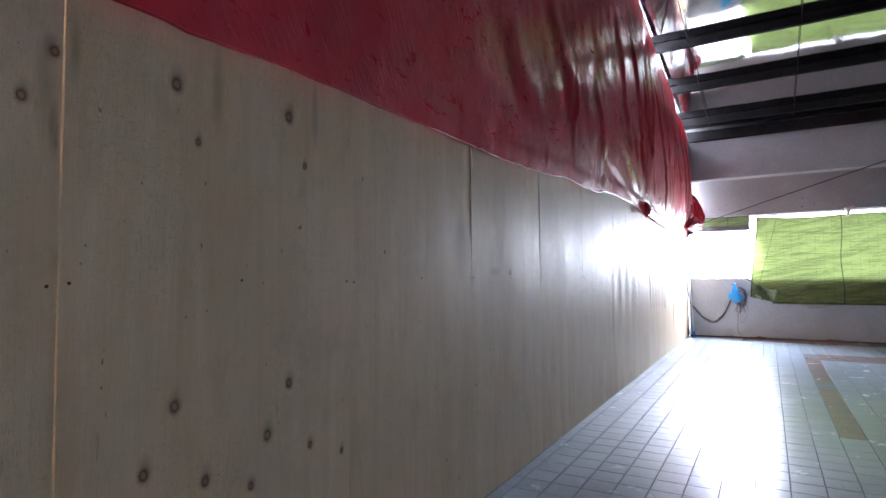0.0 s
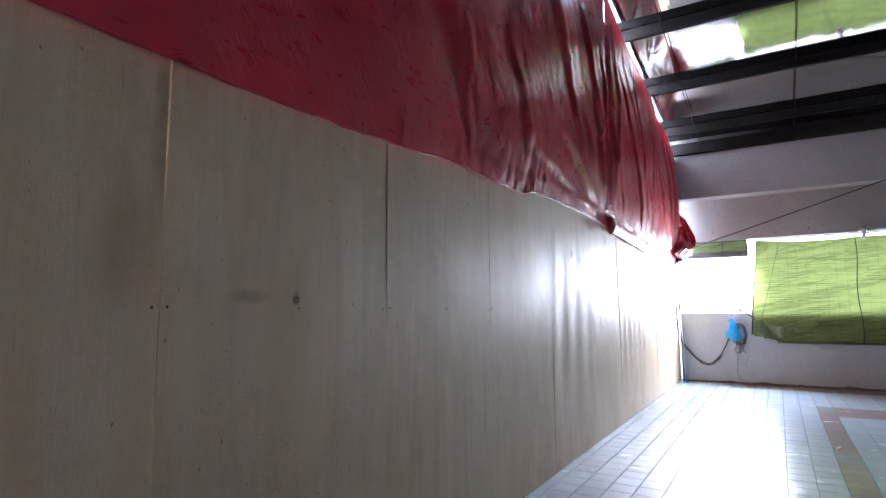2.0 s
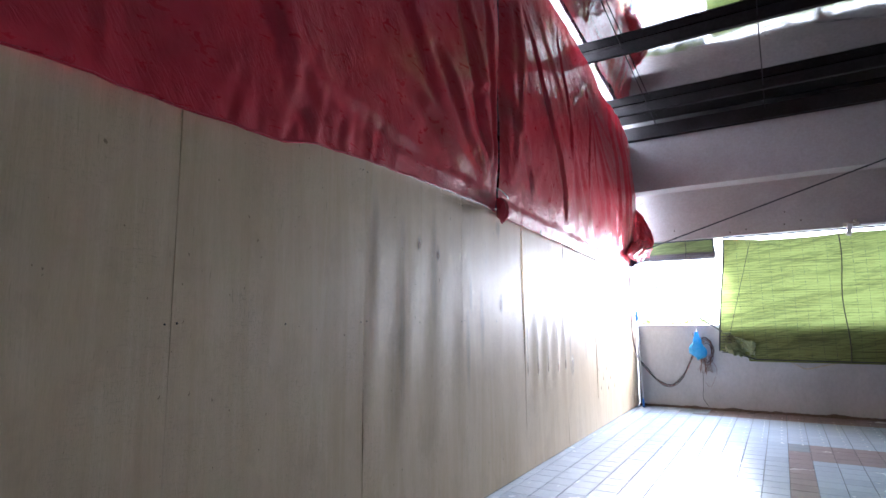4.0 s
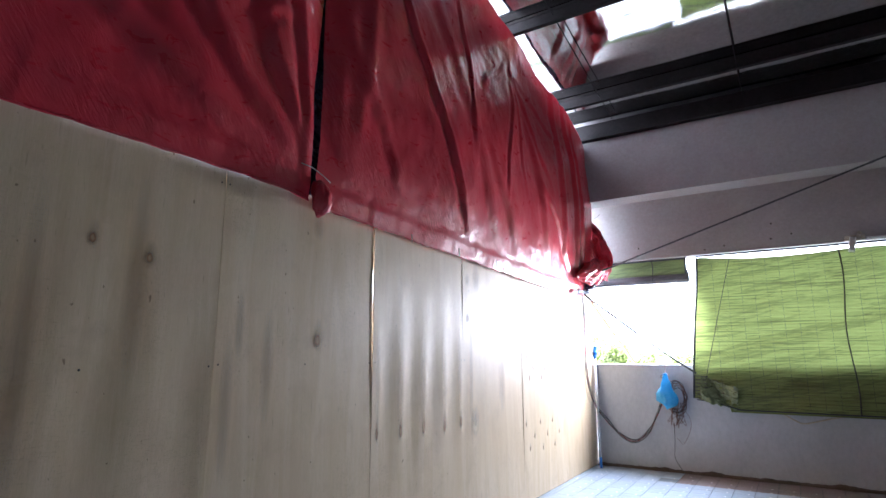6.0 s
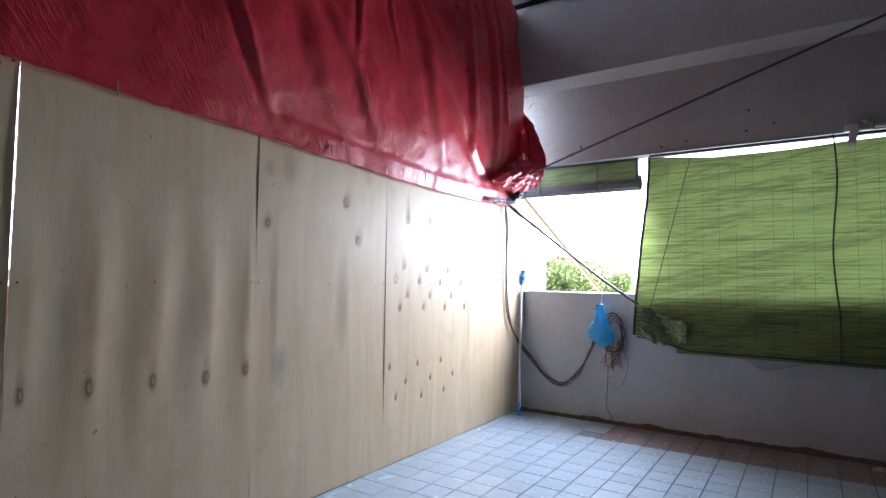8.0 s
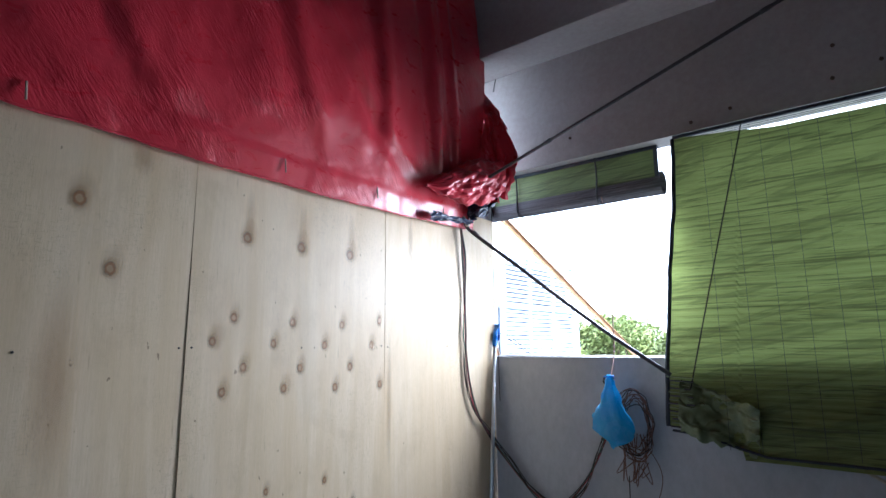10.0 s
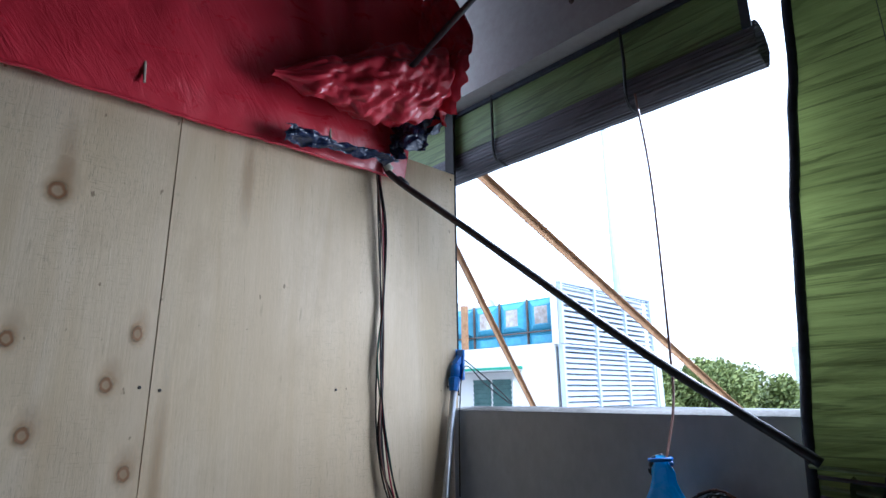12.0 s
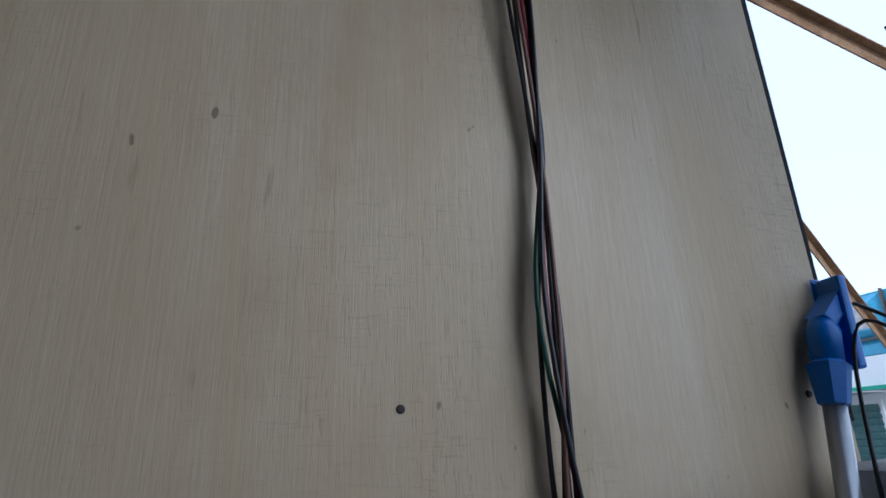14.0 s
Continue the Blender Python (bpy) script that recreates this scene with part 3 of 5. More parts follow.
# creases of the hanging cloth: y and z of both ends, half width, depth
SECOND_CLOTH = [
    (8.50, 4.40, 9.85, 2.40, 0.035, 0.030), (9.55, 4.75, 9.75, 3.40, 0.030, 0.020), (7.95, 3.80, 8.80, 2.60, 0.06, 0.018), (9.00, 4.70, 10.4, 2.50, 0.09, 0.022),
    (10.6, 4.45, 10.45, 3.10, 0.035, 0.018), (10.6, 4.45, 11.5, 3.50, 0.04, 0.016), (10.6, 4.45, 12.0, 4.05, 0.04, 0.014), (10.6, 4.45, 10.9, 3.20, 0.03, 0.012), (10.55, 4.5, 9.9, 4.0, 0.04, 0.012),
    (12.2, 4.60, 12.65, 2.40, 0.05, 0.034), (11.8, 4.70, 12.1, 2.60, 0.06, 0.028), (12.45, 4.40, 12.82, 2.50, 0.04, 0.030), (11.0, 4.00, 11.7, 2.40, 0.08, 0.024), (11.3, 3.4, 12.6, 2.35, 0.05, 0.02),
    (8.30, 5.0, 8.25, 2.9, 0.07, 0.018), (10.1, 3.4, 10.9, 2.35, 0.06, 0.02),
]
FIRST_CLOTH = [
    (6.30, 3.10, 7.80, 2.50, 0.07, 0.030), (6.80, 3.40, 7.82, 2.52, 0.06, 0.034), (7.20, 3.70, 7.84, 2.55, 0.05, 0.036), (7.50, 4.20, 7.84, 2.60, 0.045, 0.036), (5.60, 2.75, 7.75, 2.46, 0.05, 0.020),
    (7.20, 3.30, 7.55, 3.42, 0.04, 0.020), (6.9, 4.6, 7.5, 3.3, 0.07, 0.03), (5.9, 4.3, 6.9, 3.0, 0.09, 0.028),
    (-2.0, 2.95, 0.83, 2.50, 0.04, 0.016), (0.80, 2.51, 1.70, 2.28, 0.035, 0.018), (4.30, 3.30, 4.42, 2.68, 0.05, 0.016), (4.42, 2.70, 4.56, 2.34, 0.04, 0.020), (5.00, 3.40, 5.60, 2.45, 0.07, 0.024),
    (3.40, 3.90, 4.90, 2.50, 0.12, 0.026), (1.50, 4.20, 3.60, 2.60, 0.14, 0.026), (5.3, 2.9, 5.9, 2.42, 0.035, 0.022),
]
CREASES = SECOND_CLOTH + FIRST_CLOTH


def crease_depth(y, z):
    out = 0.0
    for ya, za, yb, zb, w, d in CREASES:
        if y < min(ya, yb) - 0.6 or y > max(ya, yb) + 0.6:
            continue
        ly, lz = yb - ya, zb - za
        L = math.hypot(ly, lz)
        t = ((y - ya) * ly + (z - za) * lz) / (L * L)
        if t < -0.15 or t > 1.15:
            continue
        s = ((y - ya) * lz - (z - za) * ly) / L + 0.02 * math.sin(t * 9 + ya)
        if abs(s) > 5 * w:
            continue
        fade = min(1, max(0, (t + 0.15) / 0.3)) * min(1, max(0, (1.15 - t) / 0.3))
        out += d * fade * (math.exp(-(s / w) ** 2) - 0.75 * math.exp(-((s - 1.5 * w) / w) ** 2) + 0.3 * math.exp(-((s + 2.4 * w) / (1.6 * w)) ** 2))
    return out


def tarp_fn(y0, y1, seed):
    def fn(u, v):
        y = y0 + (y1 - y0) * u
        zb = lerp_list(BOTTOM, y)
        zt = tarp_top(y)
        z = zb + (zt - zb) * v
        # belly away from the boards, pulled in at the ties
        tie = math.exp(-((y - 7.88) / 0.16) ** 2)
        out = 0.035 + 0.10 * v + 0.10 * math.sin(math.pi * min(1, v * 1.15)) * (1 - 0.8 * tie)
        out += 0.035 * fbm(y * 0.9 + seed, z * 0.7, 0.3) * min(1, v * 5)
        hang = min(1, v * 5 + 0.1)
        out += 0.72 * crease_depth(y, z) * hang
        # slanting slack folds between the creases
        q = y * 0.78 + z * 0.62
        out += 0.008 * fbm(q * 2.4 + seed, (z * 0.78 - y * 0.62) * 0.6, seed) * hang
        # puckers along the hem and a doubled strip above it
        out += 0.016 * fbm(y * 9, z * 3, seed) * math.exp(-((y - 5.6) / 0.7) ** 2 - (v / 0.12) ** 2)
        out += 0.007 * min(1, max(0, (0.15 - (z - zb)) / 0.02))
        out += 0.005 * fbm(y * 5, z * 5, seed) * min(1, v * 8)
        if v < 0.06:
            out += 0.010 * fbm(y * 2.5, seed)
            z += 0.010 * fbm(y * 4, seed) + 0.006 * fbm(y * 14, seed)
        # the slit between the two cloths gapes above the tie
        if y < 7.88 and y > 7.4:
            y -= 0.045 * ((y - 7.4) / 0.46) ** 3 * math.exp(-((z - 3.0) / 0.35) ** 2)
        return Vector((max(out, 0.02), y, z))
    return fn


for y0, y1, seed, n in ((-6.0, 7.86, 3.0, 600), (7.90, 13.08, 9.0, 360)):
    tarp = tagged(finish("tarpaulin", sheet(tarp_fn(y0, y1, seed), n, 120), M["red"], smooth=True),
                  "creased glossy red tarpaulin hanging over the top of the plywood hoarding", "tarpaulin", "red tarpaulins")
    hem_points = []
    f = tarp_fn(y0, y1, seed)
    for i in range(181):
        p = f(i / 180, 0.0)
        hem_points.append((p.x + 0.002, p.y, p.z - 0.002))
    part("hem", tube(hem_points, 0.006, 6), M["red"], tarp, "rolled red hem", smooth=True)
    if y0 > 0:
        main_tarp = tarp
# dark sheet in place of the deep shade in the slit between the two tarpaulins
slit = sheet(lambda u, v: Vector((0.020 + 0.02 * v, 7.74 + 0.18 * u, 2.45 + (roof_z(7.88) - 2.42) * v)), 3, 20)
tagged(finish("tarpaulin", slit, M["blue_tarp"]), "dark blue sheet standing in for the shade in the slit", "tarpaulin")


# added lining sheet that keeps sky light from leaking in behind the red cloth
def sky_block_fn(u, v):
    y = -6.0 + 19.0 * u
    low = 2.428 if y < 12.15 else 2.37
    return Vector((0.012 + 0.012 * v + 0.006 * fbm(y * 2, v * 3), y, low + (roof_z(y) - 0.30 - low) * v))


tagged(finish("tarpaulin", sheet(sky_block_fn, 260, 30), M["blue_tarp"], smooth=True), "unseen dark blue lining sheet added behind the red tarpaulins to block sky light", "tarpaulin")


def knot_bundle(y, z, size, seed):
    def fn(u, v):
        a, b = 2 * math.pi * u, math.pi * v
        r = size * (1 + 0.35 * fbm(math.cos(a) * 2 + seed, math.sin(a) * 2, v * 4))
        return Vector((0.09 + r * 0.6 * math.sin(b) * math.cos(a), y + r * 0.8 * math.sin(b) * math.sin(a), z - r * 1.2 * math.cos(b)))
    return sheet(fn, 28, 18)


bundle = tagged(finish("tarpaulin_knot", knot_bundle(7.92, 2.40, 0.085, 2.0), M["red"], smooth=True), "gathered knot of dark red tarpaulin tied with string", "knot")
part("string", tube(spline([(0.12, 7.72, 2.56), (0.14, 7.80, 2.545), (0.15, 7.9, 2.505), (0.13, 7.95, 2.50)], 14), 0.003, 6), M["white_pvc"], bundle, "white string")


# crumpled end of the tarpaulin folded round the corner
def end_fold(seed, x0, x1, ybase, z0, z1, depth, spread):
    def fn(u, v):
        s = lerp_list([(0, 0.15), (0.5, 0.8), (0.72, 1.0), (1.0, 0.78)], v)
        x = x0 + (x1 - x0) * u * s
        z = z1 + (z0 - z1) * v + 0.05 * fbm(u * 3, v * 3, seed)
        y = ybase + depth * math.sin(u * math.pi * 1.3 + seed) * s + spread * u + 0.05 * fbm(u * 5 + seed, v * 5, seed) + 0.05 * abs(fbm(u * 9 + seed, v * 8, seed + 2))
        return Vector((x + 0.03 * fbm(u * 6, v * 6, seed + 3), y, z))
    return sheet(fn, 40, 60)


folds = group_empty("tarpaulin_end", (0.1, 13.0, 2.4))
tagged(folds, "crumpled end of the red tarpaulin bunched at the corner", "tarpaulin")


def fold(name, bm, mat, label):
    ob = part(name, bm, mat, folds, label, smooth=True)
    ob.matrix_parent_inverse = Matrix.Translation(-folds.location)
    return ob


fold("flap", end_fold(1.0, 0.05, 0.44, 13.00, 2.44, 3.45, 0.07, 0.14), M["red"], "red flap hanging in deep folds")


def pouch_fn(u, v):
    """The lower corner of the cloth, turned up into a crumpled pouch."""
    a = 2 * math.pi * v
    c = Vector((0.15 + 0.11 * u, 12.42 + 0.66 * u, 2.44 + 0.15 * u))
    r = lerp_list([(0, 0.012), (0.25, 0.075), (0.6, 0.145), (0.85, 0.165), (0.95, 0.12), (1.0, 0.015)], u)
    crumple = 1 + 0.18 * fbm(u * 2.5 + 4, math.cos(a) * 1.3, math.sin(a) * 1.3) + 0.34 * abs(fbm(u * 6.5 + 2, math.cos(a) * 1.5 + 5, math.sin(a) * 1.5))
    return c + Vector((0.85 * r * crumple * math.cos(a), 0.25 * r * math.sin(a + 1), 0.95 * r * crumple * math.sin(a)))


fold("pouch", sheet(pouch_fn, 90, 90), M["red"], "crumpled turned-up corner of the red cloth")


def ribbon_fn(ya, yb, za, zb, x, tall, seed):
    def fn(u, v):
        y = ya + (yb - ya) * u
        crush = 0.03 * fbm(u * 6 + seed, v * 2.5, seed) + 0.015 * abs(fbm(u * 13 + seed, v * 5, seed + 1))
        return Vector((x + crush + 0.03 * math.sin(v * 3), y + 0.02 * fbm(u * 5, v * 4, seed), za + (zb - za) * u + tall * (v - 0.5) * (0.6 + 0.5 * fbm(u * 4, seed) + 0.4 * (1 - u))))
    return fn


fold("lining", end_fold(2.3, 0.04, 0.25, 12.96, 2.33, 2.75, 0.06, 0.10), M["blue_tarp"], "dark blue lining")
fold("lining", sheet(ribbon_fn(12.50, 12.95, 2.262, 2.285, 0.10, 0.055, 7.7), 60, 16), M["blue_tarp"], "shiny blue lining turned out")
fold("lining", sheet(ribbon_fn(12.94, 13.06, 2.36, 2.39, 0.11, 0.06, 3.1), 30, 16), M["blue_tarp"], "shiny blue lining turned out")

# ---- floor tiles ----
P = 0.2025
X0, Y0 = 0.085 - P, 11.13 - 60 * P
joint = 0.0045


def tile_kind(ix, iy):
    """Bands of red-brown and grey tiles in the pale floor."""
    if iy in (58, 59) and ix == 11:
        return "tile_grey"
    if 56 <= iy < 60 and ix > 11:
        return "tile_red"
    if ix == 11 and 30 < iy < 58:
        return "tile_grey" if iy in (43, 44) else "tile_red"
    if iy >= 68:
        return "tile_red" if ix > 5 else ("tile_grey" if ix == 5 and iy < 69 else "tile")
    return "tile"


def tile_shape(x0, y0, x1, y1, verts, faces, lift=0.0):
    b = 0.002
    k = len(verts)
    for (xa, ya, xb, yb, z) in ((x0, y0, x1, y1, -0.007), (x0, y0, x1, y1, -0.0025 + lift), (x0 + b, y0 + b, x1 - b, y1 - b, lift)):
        verts += [(xa, ya, z), (xb, ya, z), (xb, yb, z), (xa, yb, z)]
    for r in (0, 4):
        for j in range(4):
            faces.append((k + r + j, k + r + (j + 1) % 4, k + r + 4 + (j + 1) % 4, k + r + 4 + j))
    faces.append((k + 8, k + 9, k + 10, k + 11))


floor_ob = bpy.data.objects["floor"]
joined = {"tile": ([], []), "tile_red": ([], []), "tile_grey": ([], [])}
shared = {}
nx, ny = int((RIGHT - X0) / P), int((WALL - Y0) / P) + 1
trnd = random.Random(7)
for ix in range(0, nx + 1):
    for iy in range(-30, ny + 1):
        x0, y0 = X0 + ix * P + joint / 2, Y0 + iy * P + joint / 2
        x1, y1 = x0 + P - joint, y0 + P - joint
        if y1 < BACK or x1 < 0.03 or y0 > WALL - 0.02 or x0 > RIGHT - 0.02:
            continue
        kind = tile_kind(ix, iy)
        whole = y1 < WALL and x0 > 0.02
        if whole and 11.0 < y0 < 13.05 and x1 < 5.0:
            if kind not in shared:
                vs, fs = [], []
                tile_shape(-P / 2 + joint / 2, -P / 2 + joint / 2, P / 2 - joint / 2, P / 2 - joint / 2, vs, fs)
                me = bpy.data.meshes.new("tile")
                me.from_pydata(vs, [], fs)
                me.materials.append(M[kind])
                shared[kind] = me
            t = new("tile", shared[kind])
            t.parent = floor_ob
            t.location = ((x0 + x1) / 2, (y0 + y1) / 2, trnd.uniform(-0.0006, 0.0006))
            t.rotation_euler = (trnd.gauss(0, 0.0016), trnd.gauss(0, 0.0016), 0)
        else:
            vs, fs = joined[kind]
            tile_shape(max(x0, 0.003), y0, min(x1, RIGHT - 0.004), min(y1, WALL - 0.004), vs, fs, trnd.uniform(-0.0006, 0.0006))
for kind, (vs, fs) in joined.items():
    me = bpy.data.meshes.new("floor_tiles")
    me.from_pydata(vs, [], fs)
    me.materials.append(M[kind])
    ob = new("floor_tiles", me)
    ob.parent = floor_ob
    tagged(ob, {"tile": "glazed white square floor tiles", "tile_red": "red-brown border tiles", "tile_grey": "grey corner tiles"}[kind], kind="stuff")


# grime along the foot of the end wall
def grime_fn(u, v):
    x = 0.02 + 8.9 * u
    w = 0.05 + 0.06 * max(0, fbm(x * 2.2, 1.7)) + 0.012 * fbm(x * 11, 5.0)
    h = 0.028 + 0.035 * max(0, fbm(x * 3.1, 8.0)) + 0.008 * fbm(x * 17, 2.0)
    a = v * math.pi / 2
    return Vector((x, WALL - 0.002 - w * math.cos(a) * (1 if v < 1 else 0), 0.001 + h * math.sin(a)))


tagged(finish("grime", sheet(grime_fn, 700, 6), M["grime"], smooth=True), "dark crumbled dirt along the foot of the wall", "dirt", kind="stuff")


# ---- blinds in the end openings ----
BL = 13.345


def blind_fn(x0, x1, ztop, zbot, yb):
    def fn(u, v):
        x = x0 + (x1 - x0) * u
        z = zbot(x) + (ztop(x) - zbot(x)) * v
        # slack diagonal creases that run down from the hanging points
        w = 0.010 * math.sin(9.0 * (z - 0.22 * (x - x0)) + 1.5 * fbm(x * 0.8, z)) + 0.006 * math.sin(23 * (z - 0.30 * (x - x0)) + fbm(x, z * 2) * 2)
        w += 0.006 * fbm(x * 2, z * 6) + 0.003 * math.sin(z * 160)
        return Vector((x + 0.012 * math.sin(3 * z) * (1 - u), yb - 0.02 + w, z))
    return fn


def edge_x(z):
    return 1.43 - 0.10 * max(0, (2.65 - z)) ** 1.3 / 1.3


def blind_top(x):
    return 2.69 - 0.030 * min(1, max(0, (x - 1.5) / 0.5)) - 0.045 * max(0, math.sin((x - 1.5) * 2.0)) * 0.6


def blind_bot(x):
    return 0.77 if x > 1.78 else (0.84 + 0.10 * (1.80 - x) / 0.45)


b2 = group_empty("reed_blind", (1.46, BL, 0.79))
tagged(b2, "green reed roller blind, let down, torn at its lower corner", "blind", "reed blinds")


def on(parent, name, bm, mat, label="", smooth=False, bevel=0.0):
    ob = part(name, bm, mat, parent, label, smooth, bevel)
    ob.matrix_parent_inverse = Matrix.Translation(-parent.location)
    return ob


bf = blind_fn(1.43, 6.9, blind_top, blind_bot, BL)


def bf_edge(u, v):
    p = bf(u, v)
    p.x -= (1 - u) ** 6 * (1.43 - edge_x(p.z))
    return p


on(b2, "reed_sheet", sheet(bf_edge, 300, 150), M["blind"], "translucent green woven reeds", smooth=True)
on(b2, "header_batten", box(1.44, 6.9, BL - 0.012, BL + 0.012, 2.700, 2.722), M["blind_edge"], "dark header batten", bevel=0.003)
# bare reeds left hanging between the batten and the sagging sheet
rr = random.Random(5)
for k in range(3):
    z = 2.690 - 0.012 * k
    on(b2, "reed", tube([(1.46 + 0.45 * i, BL - 0.004 + 0.003 * rr.random(), z - 0.004 * math.sin(i * 0.8 + k) - 0.003 * i * (k > 1)) for i in range(12)], 0.0018, 5), M["blind_edge"], "bare reed")
on(b2, "binding", tube([(bf_edge(0, v / 40).x + 0.002, bf_edge(0, v / 40).y - 0.004, bf_edge(0, v / 40).z) for v in range(41)], 0.013, 6), M["blind_edge"], "dark cloth binding", smooth=True)
for x in (2.95, 4.6, 6.2):
    on(b2, "cord", tube([(x + 0.02 * math.sin(v * 0.3), BL - 0.045, 2.72 - 1.93 * v / 30) for v in range(31)], 0.0075, 6), M["black_rubber"], "dark lifting cord")
on(b2, "cord", tube([(1.84, BL - 0.03, 2.70), (1.64, BL - 0.05, 1.93), (1.43, BL - 0.055, 1.12)], 0.004, 6), M["black_rubber"], "slack dark cord")
for x in (1.62, 1.78, 1.93, 2.07, 2.21, 2.35, 2.5, 2.65, 2.8, 3.1, 3.25, 3.4, 3.55, 3.7, 3.85, 4.0):
    on(b2, "weft", tube([(x, BL - 0.046, 2.62 - 1.8 * v / 10) for v in range(11)], 0.0011, 5), M["blind_edge"], "stitching thread")


# torn lower corner: flap and bare reeds
def flap_fn(u, v):
    x = 1.36 + 0.40 * u + 0.03 * v
    z = 0.90 + 0.30 * v - 0.10 * u - 0.05 * v * u
    return Vector((x, BL - 0.05 - 0.04 * math.sin(u * 5 + v * 3) - 0.06 * abs(fbm(u * 5, v * 5)), z + 0.04 * fbm(u * 5, v * 5, 3)))


on(b2, "torn_flap", sheet(flap_fn, 24, 24), M["flap"], "torn crumpled green flap", smooth=True)
for k in range(14):
    z = 0.93 + 0.022 * k
    on(b2, "reed", tube([(1.31 + 0.02 * rr.random(), BL - 0.075, z), (1.44 + 0.03 * rr.random(), BL - 0.085, z - 0.006)], 0.005, 5), M["flap" if k % 2 else "blind_roll"], "bare broken reed")
on(b2, "bottom_batten", tube([(1.32, BL - 0.06, 0.905), (1.45, BL - 0.07, 0.895), (1.80, BL - 0.04, 0.80), (6.9, BL - 0.03, 0.785)], 0.008, 6), M["blind_edge"], "dark bottom batten")
on(b2, "cord", tube(spline([(2.18, BL - 0.01, 0.80), (2.32, BL - 0.02, 0.72), (2.42, BL - 0.02, 0.68), (2.62, BL - 0.02, 0.73), (2.85, BL - 0.01, 0.79)], 16), 0.009, 6), M["cream"], "loose pale cord loop")

# blind rolled up under the wall head
b1 = group_empty("reed_blind", (0.6, 13.5, 2.5))
tagged(b1, "reed blind rolled up under the wall head", "blind", "reed blinds")
RY = 13.56


def roll_fn(u, v):
    a = 2 * math.pi * 2.6 * v
    r = 0.085 - 0.010 * v * 2.6 + 0.002 * math.sin(a * 30)
    x = -1.5 + 2.80 * u
    return Vector((x, RY + r * math.cos(a), 2.50 - 0.01 * u + r * math.sin(a) + 0.004 * fbm(x * 3, a)))


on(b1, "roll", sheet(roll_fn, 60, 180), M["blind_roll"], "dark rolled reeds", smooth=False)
on(b1, "reed_sheet", sheet(lambda u, v: Vector((-1.5 + 2.79 * u, RY - 0.08 + 0.005 * fbm(u * 8, v * 4), 2.52 + 0.20 * v)), 60, 20), M["blind_shaded"], "green reeds above the roll", smooth=True)
on(b1, "binding", box(1.272, 1.300, RY - 0.085, RY - 0.077, 2.52, 2.72), M["blind_edge"], "dark cloth binding")
for x in (0.20, 0.86):
    on(b1, "cord", tube(spline([(x, RY - 0.09, 2.74), (x + 0.01, RY - 0.10, 2.6), (x - 0.005, RY - 0.075, 2.44), (x, RY, 2.41)], 12), 0.006, 6), M["black_rubber"], "dark tie cord")
on(b1, "batten", box(-1.5, 1.3, RY - 0.095, RY - 0.06, 2.715, 2.735), M["blind_edge"], "dark header batten")

# long pull cord that hangs from the rolled blind
tagged(finish("pull_cord", tube(spline([(0.90, RY - 0.10, 2.44), (0.93, 13.45, 2.07), (0.945, 13.41, 1.5), (0.955, WALL - 0.012, 1.34), (0.968, 13.26, 1.20)], 24), 0.0042, 6), M["brown_rubber"]), "thin braided blind cord hanging over the parapet", "cord")

# dark steel post at the end of the hoarding
post = box(-0.075, -0.018, 13.43, 13.445, 1.38, 3.56)
box(-0.075, -0.065, 13.445, 13.49, 1.38, 3.56, post)
tagged(finish("steel_post", post, M["steel_dark"]), "dark steel angle post at the end of the plywood", "post")

# ---- bars and braces ----
def bar_at(x):
    return (x, 12.86 - 0.0088 * (x - 0.3), 2.54 + 0.316 * (x - 0.3))


rod = tagged(finish("conduit", tube([bar_at(0.12), bar_at(1.35), bar_at(2.6), bar_at(4.2), bar_at(6.0)], 0.011, 10), M["conduit"], smooth=True), "thin dark conduit rising across the end wall", "conduit", "dark conduits")
for x in (0.78, 2.05, 3.3):
    a, b = Vector(bar_at(x)), Vector(bar_at(x + 0.05))
    part("coupling", tube([a, b], 0.014, 10), M["conduit"], rod, "", True)
pole = tagged(finish("conduit", tube(spline([(0.035, 12.93, 2.36), (0.06, 12.955, 2.30), (0.10, 12.985, 2.222), (0.40, 13.06, 1.970), (0.79, 13.14, 1.645), (1.04, 13.195, 1.445), (1.26, 13.24, 1.285), (1.34, 13.255, 1.225)], 40), 0.0130, 12), M["conduit"], smooth=True),
              "dark plastic conduit slanting from the tarpaulin down behind the blind", "conduit", "dark conduits")
part("sleeve", tube([(0.045, 12.95, 2.335), (0.080, 12.972, 2.262)], 0.0165, 12), M["cream"], pole, "taped pale sleeve", True)
part("coupling", tube([(0.10, 13.005, 2.225), (0.135, 13.013, 2.19)], 0.0155, 12), M["conduit"], pole, "", True)


def brace(a, b, w=0.05):
    bm = obox(a, b, 0.006, w)
    d = (Vector(b) - Vector(a)).normalized()
    side = d.cross(Vector((0, 0, 1))).normalized()
    off = side * (w * 0.25) + side.cross(d) * (w / 2)
    obox(Vector(a) + off, Vector(b) + off, w * 0.5, 0.006, bm)
    return tagged(finish("steel_brace", bm, M["rust"]), "rusted steel angle brace slanting outside the parapet", "brace", "rusted braces")


def brace_pair(x0, kx, y0, ky, z_top, z_low):
    return (x0 + kx * z_top, y0 + ky * z_top, z_top), (x0 + kx * z_low, y0 + ky * z_low, z_low)


brace(*brace_pair(-0.437, -0.073, 20.80, -2.307, 3.12, 0.16), 0.062)
brace(*brace_pair(-2.663, 0.669, 18.247, -1.579, 2.95, 0.16), 0.055)

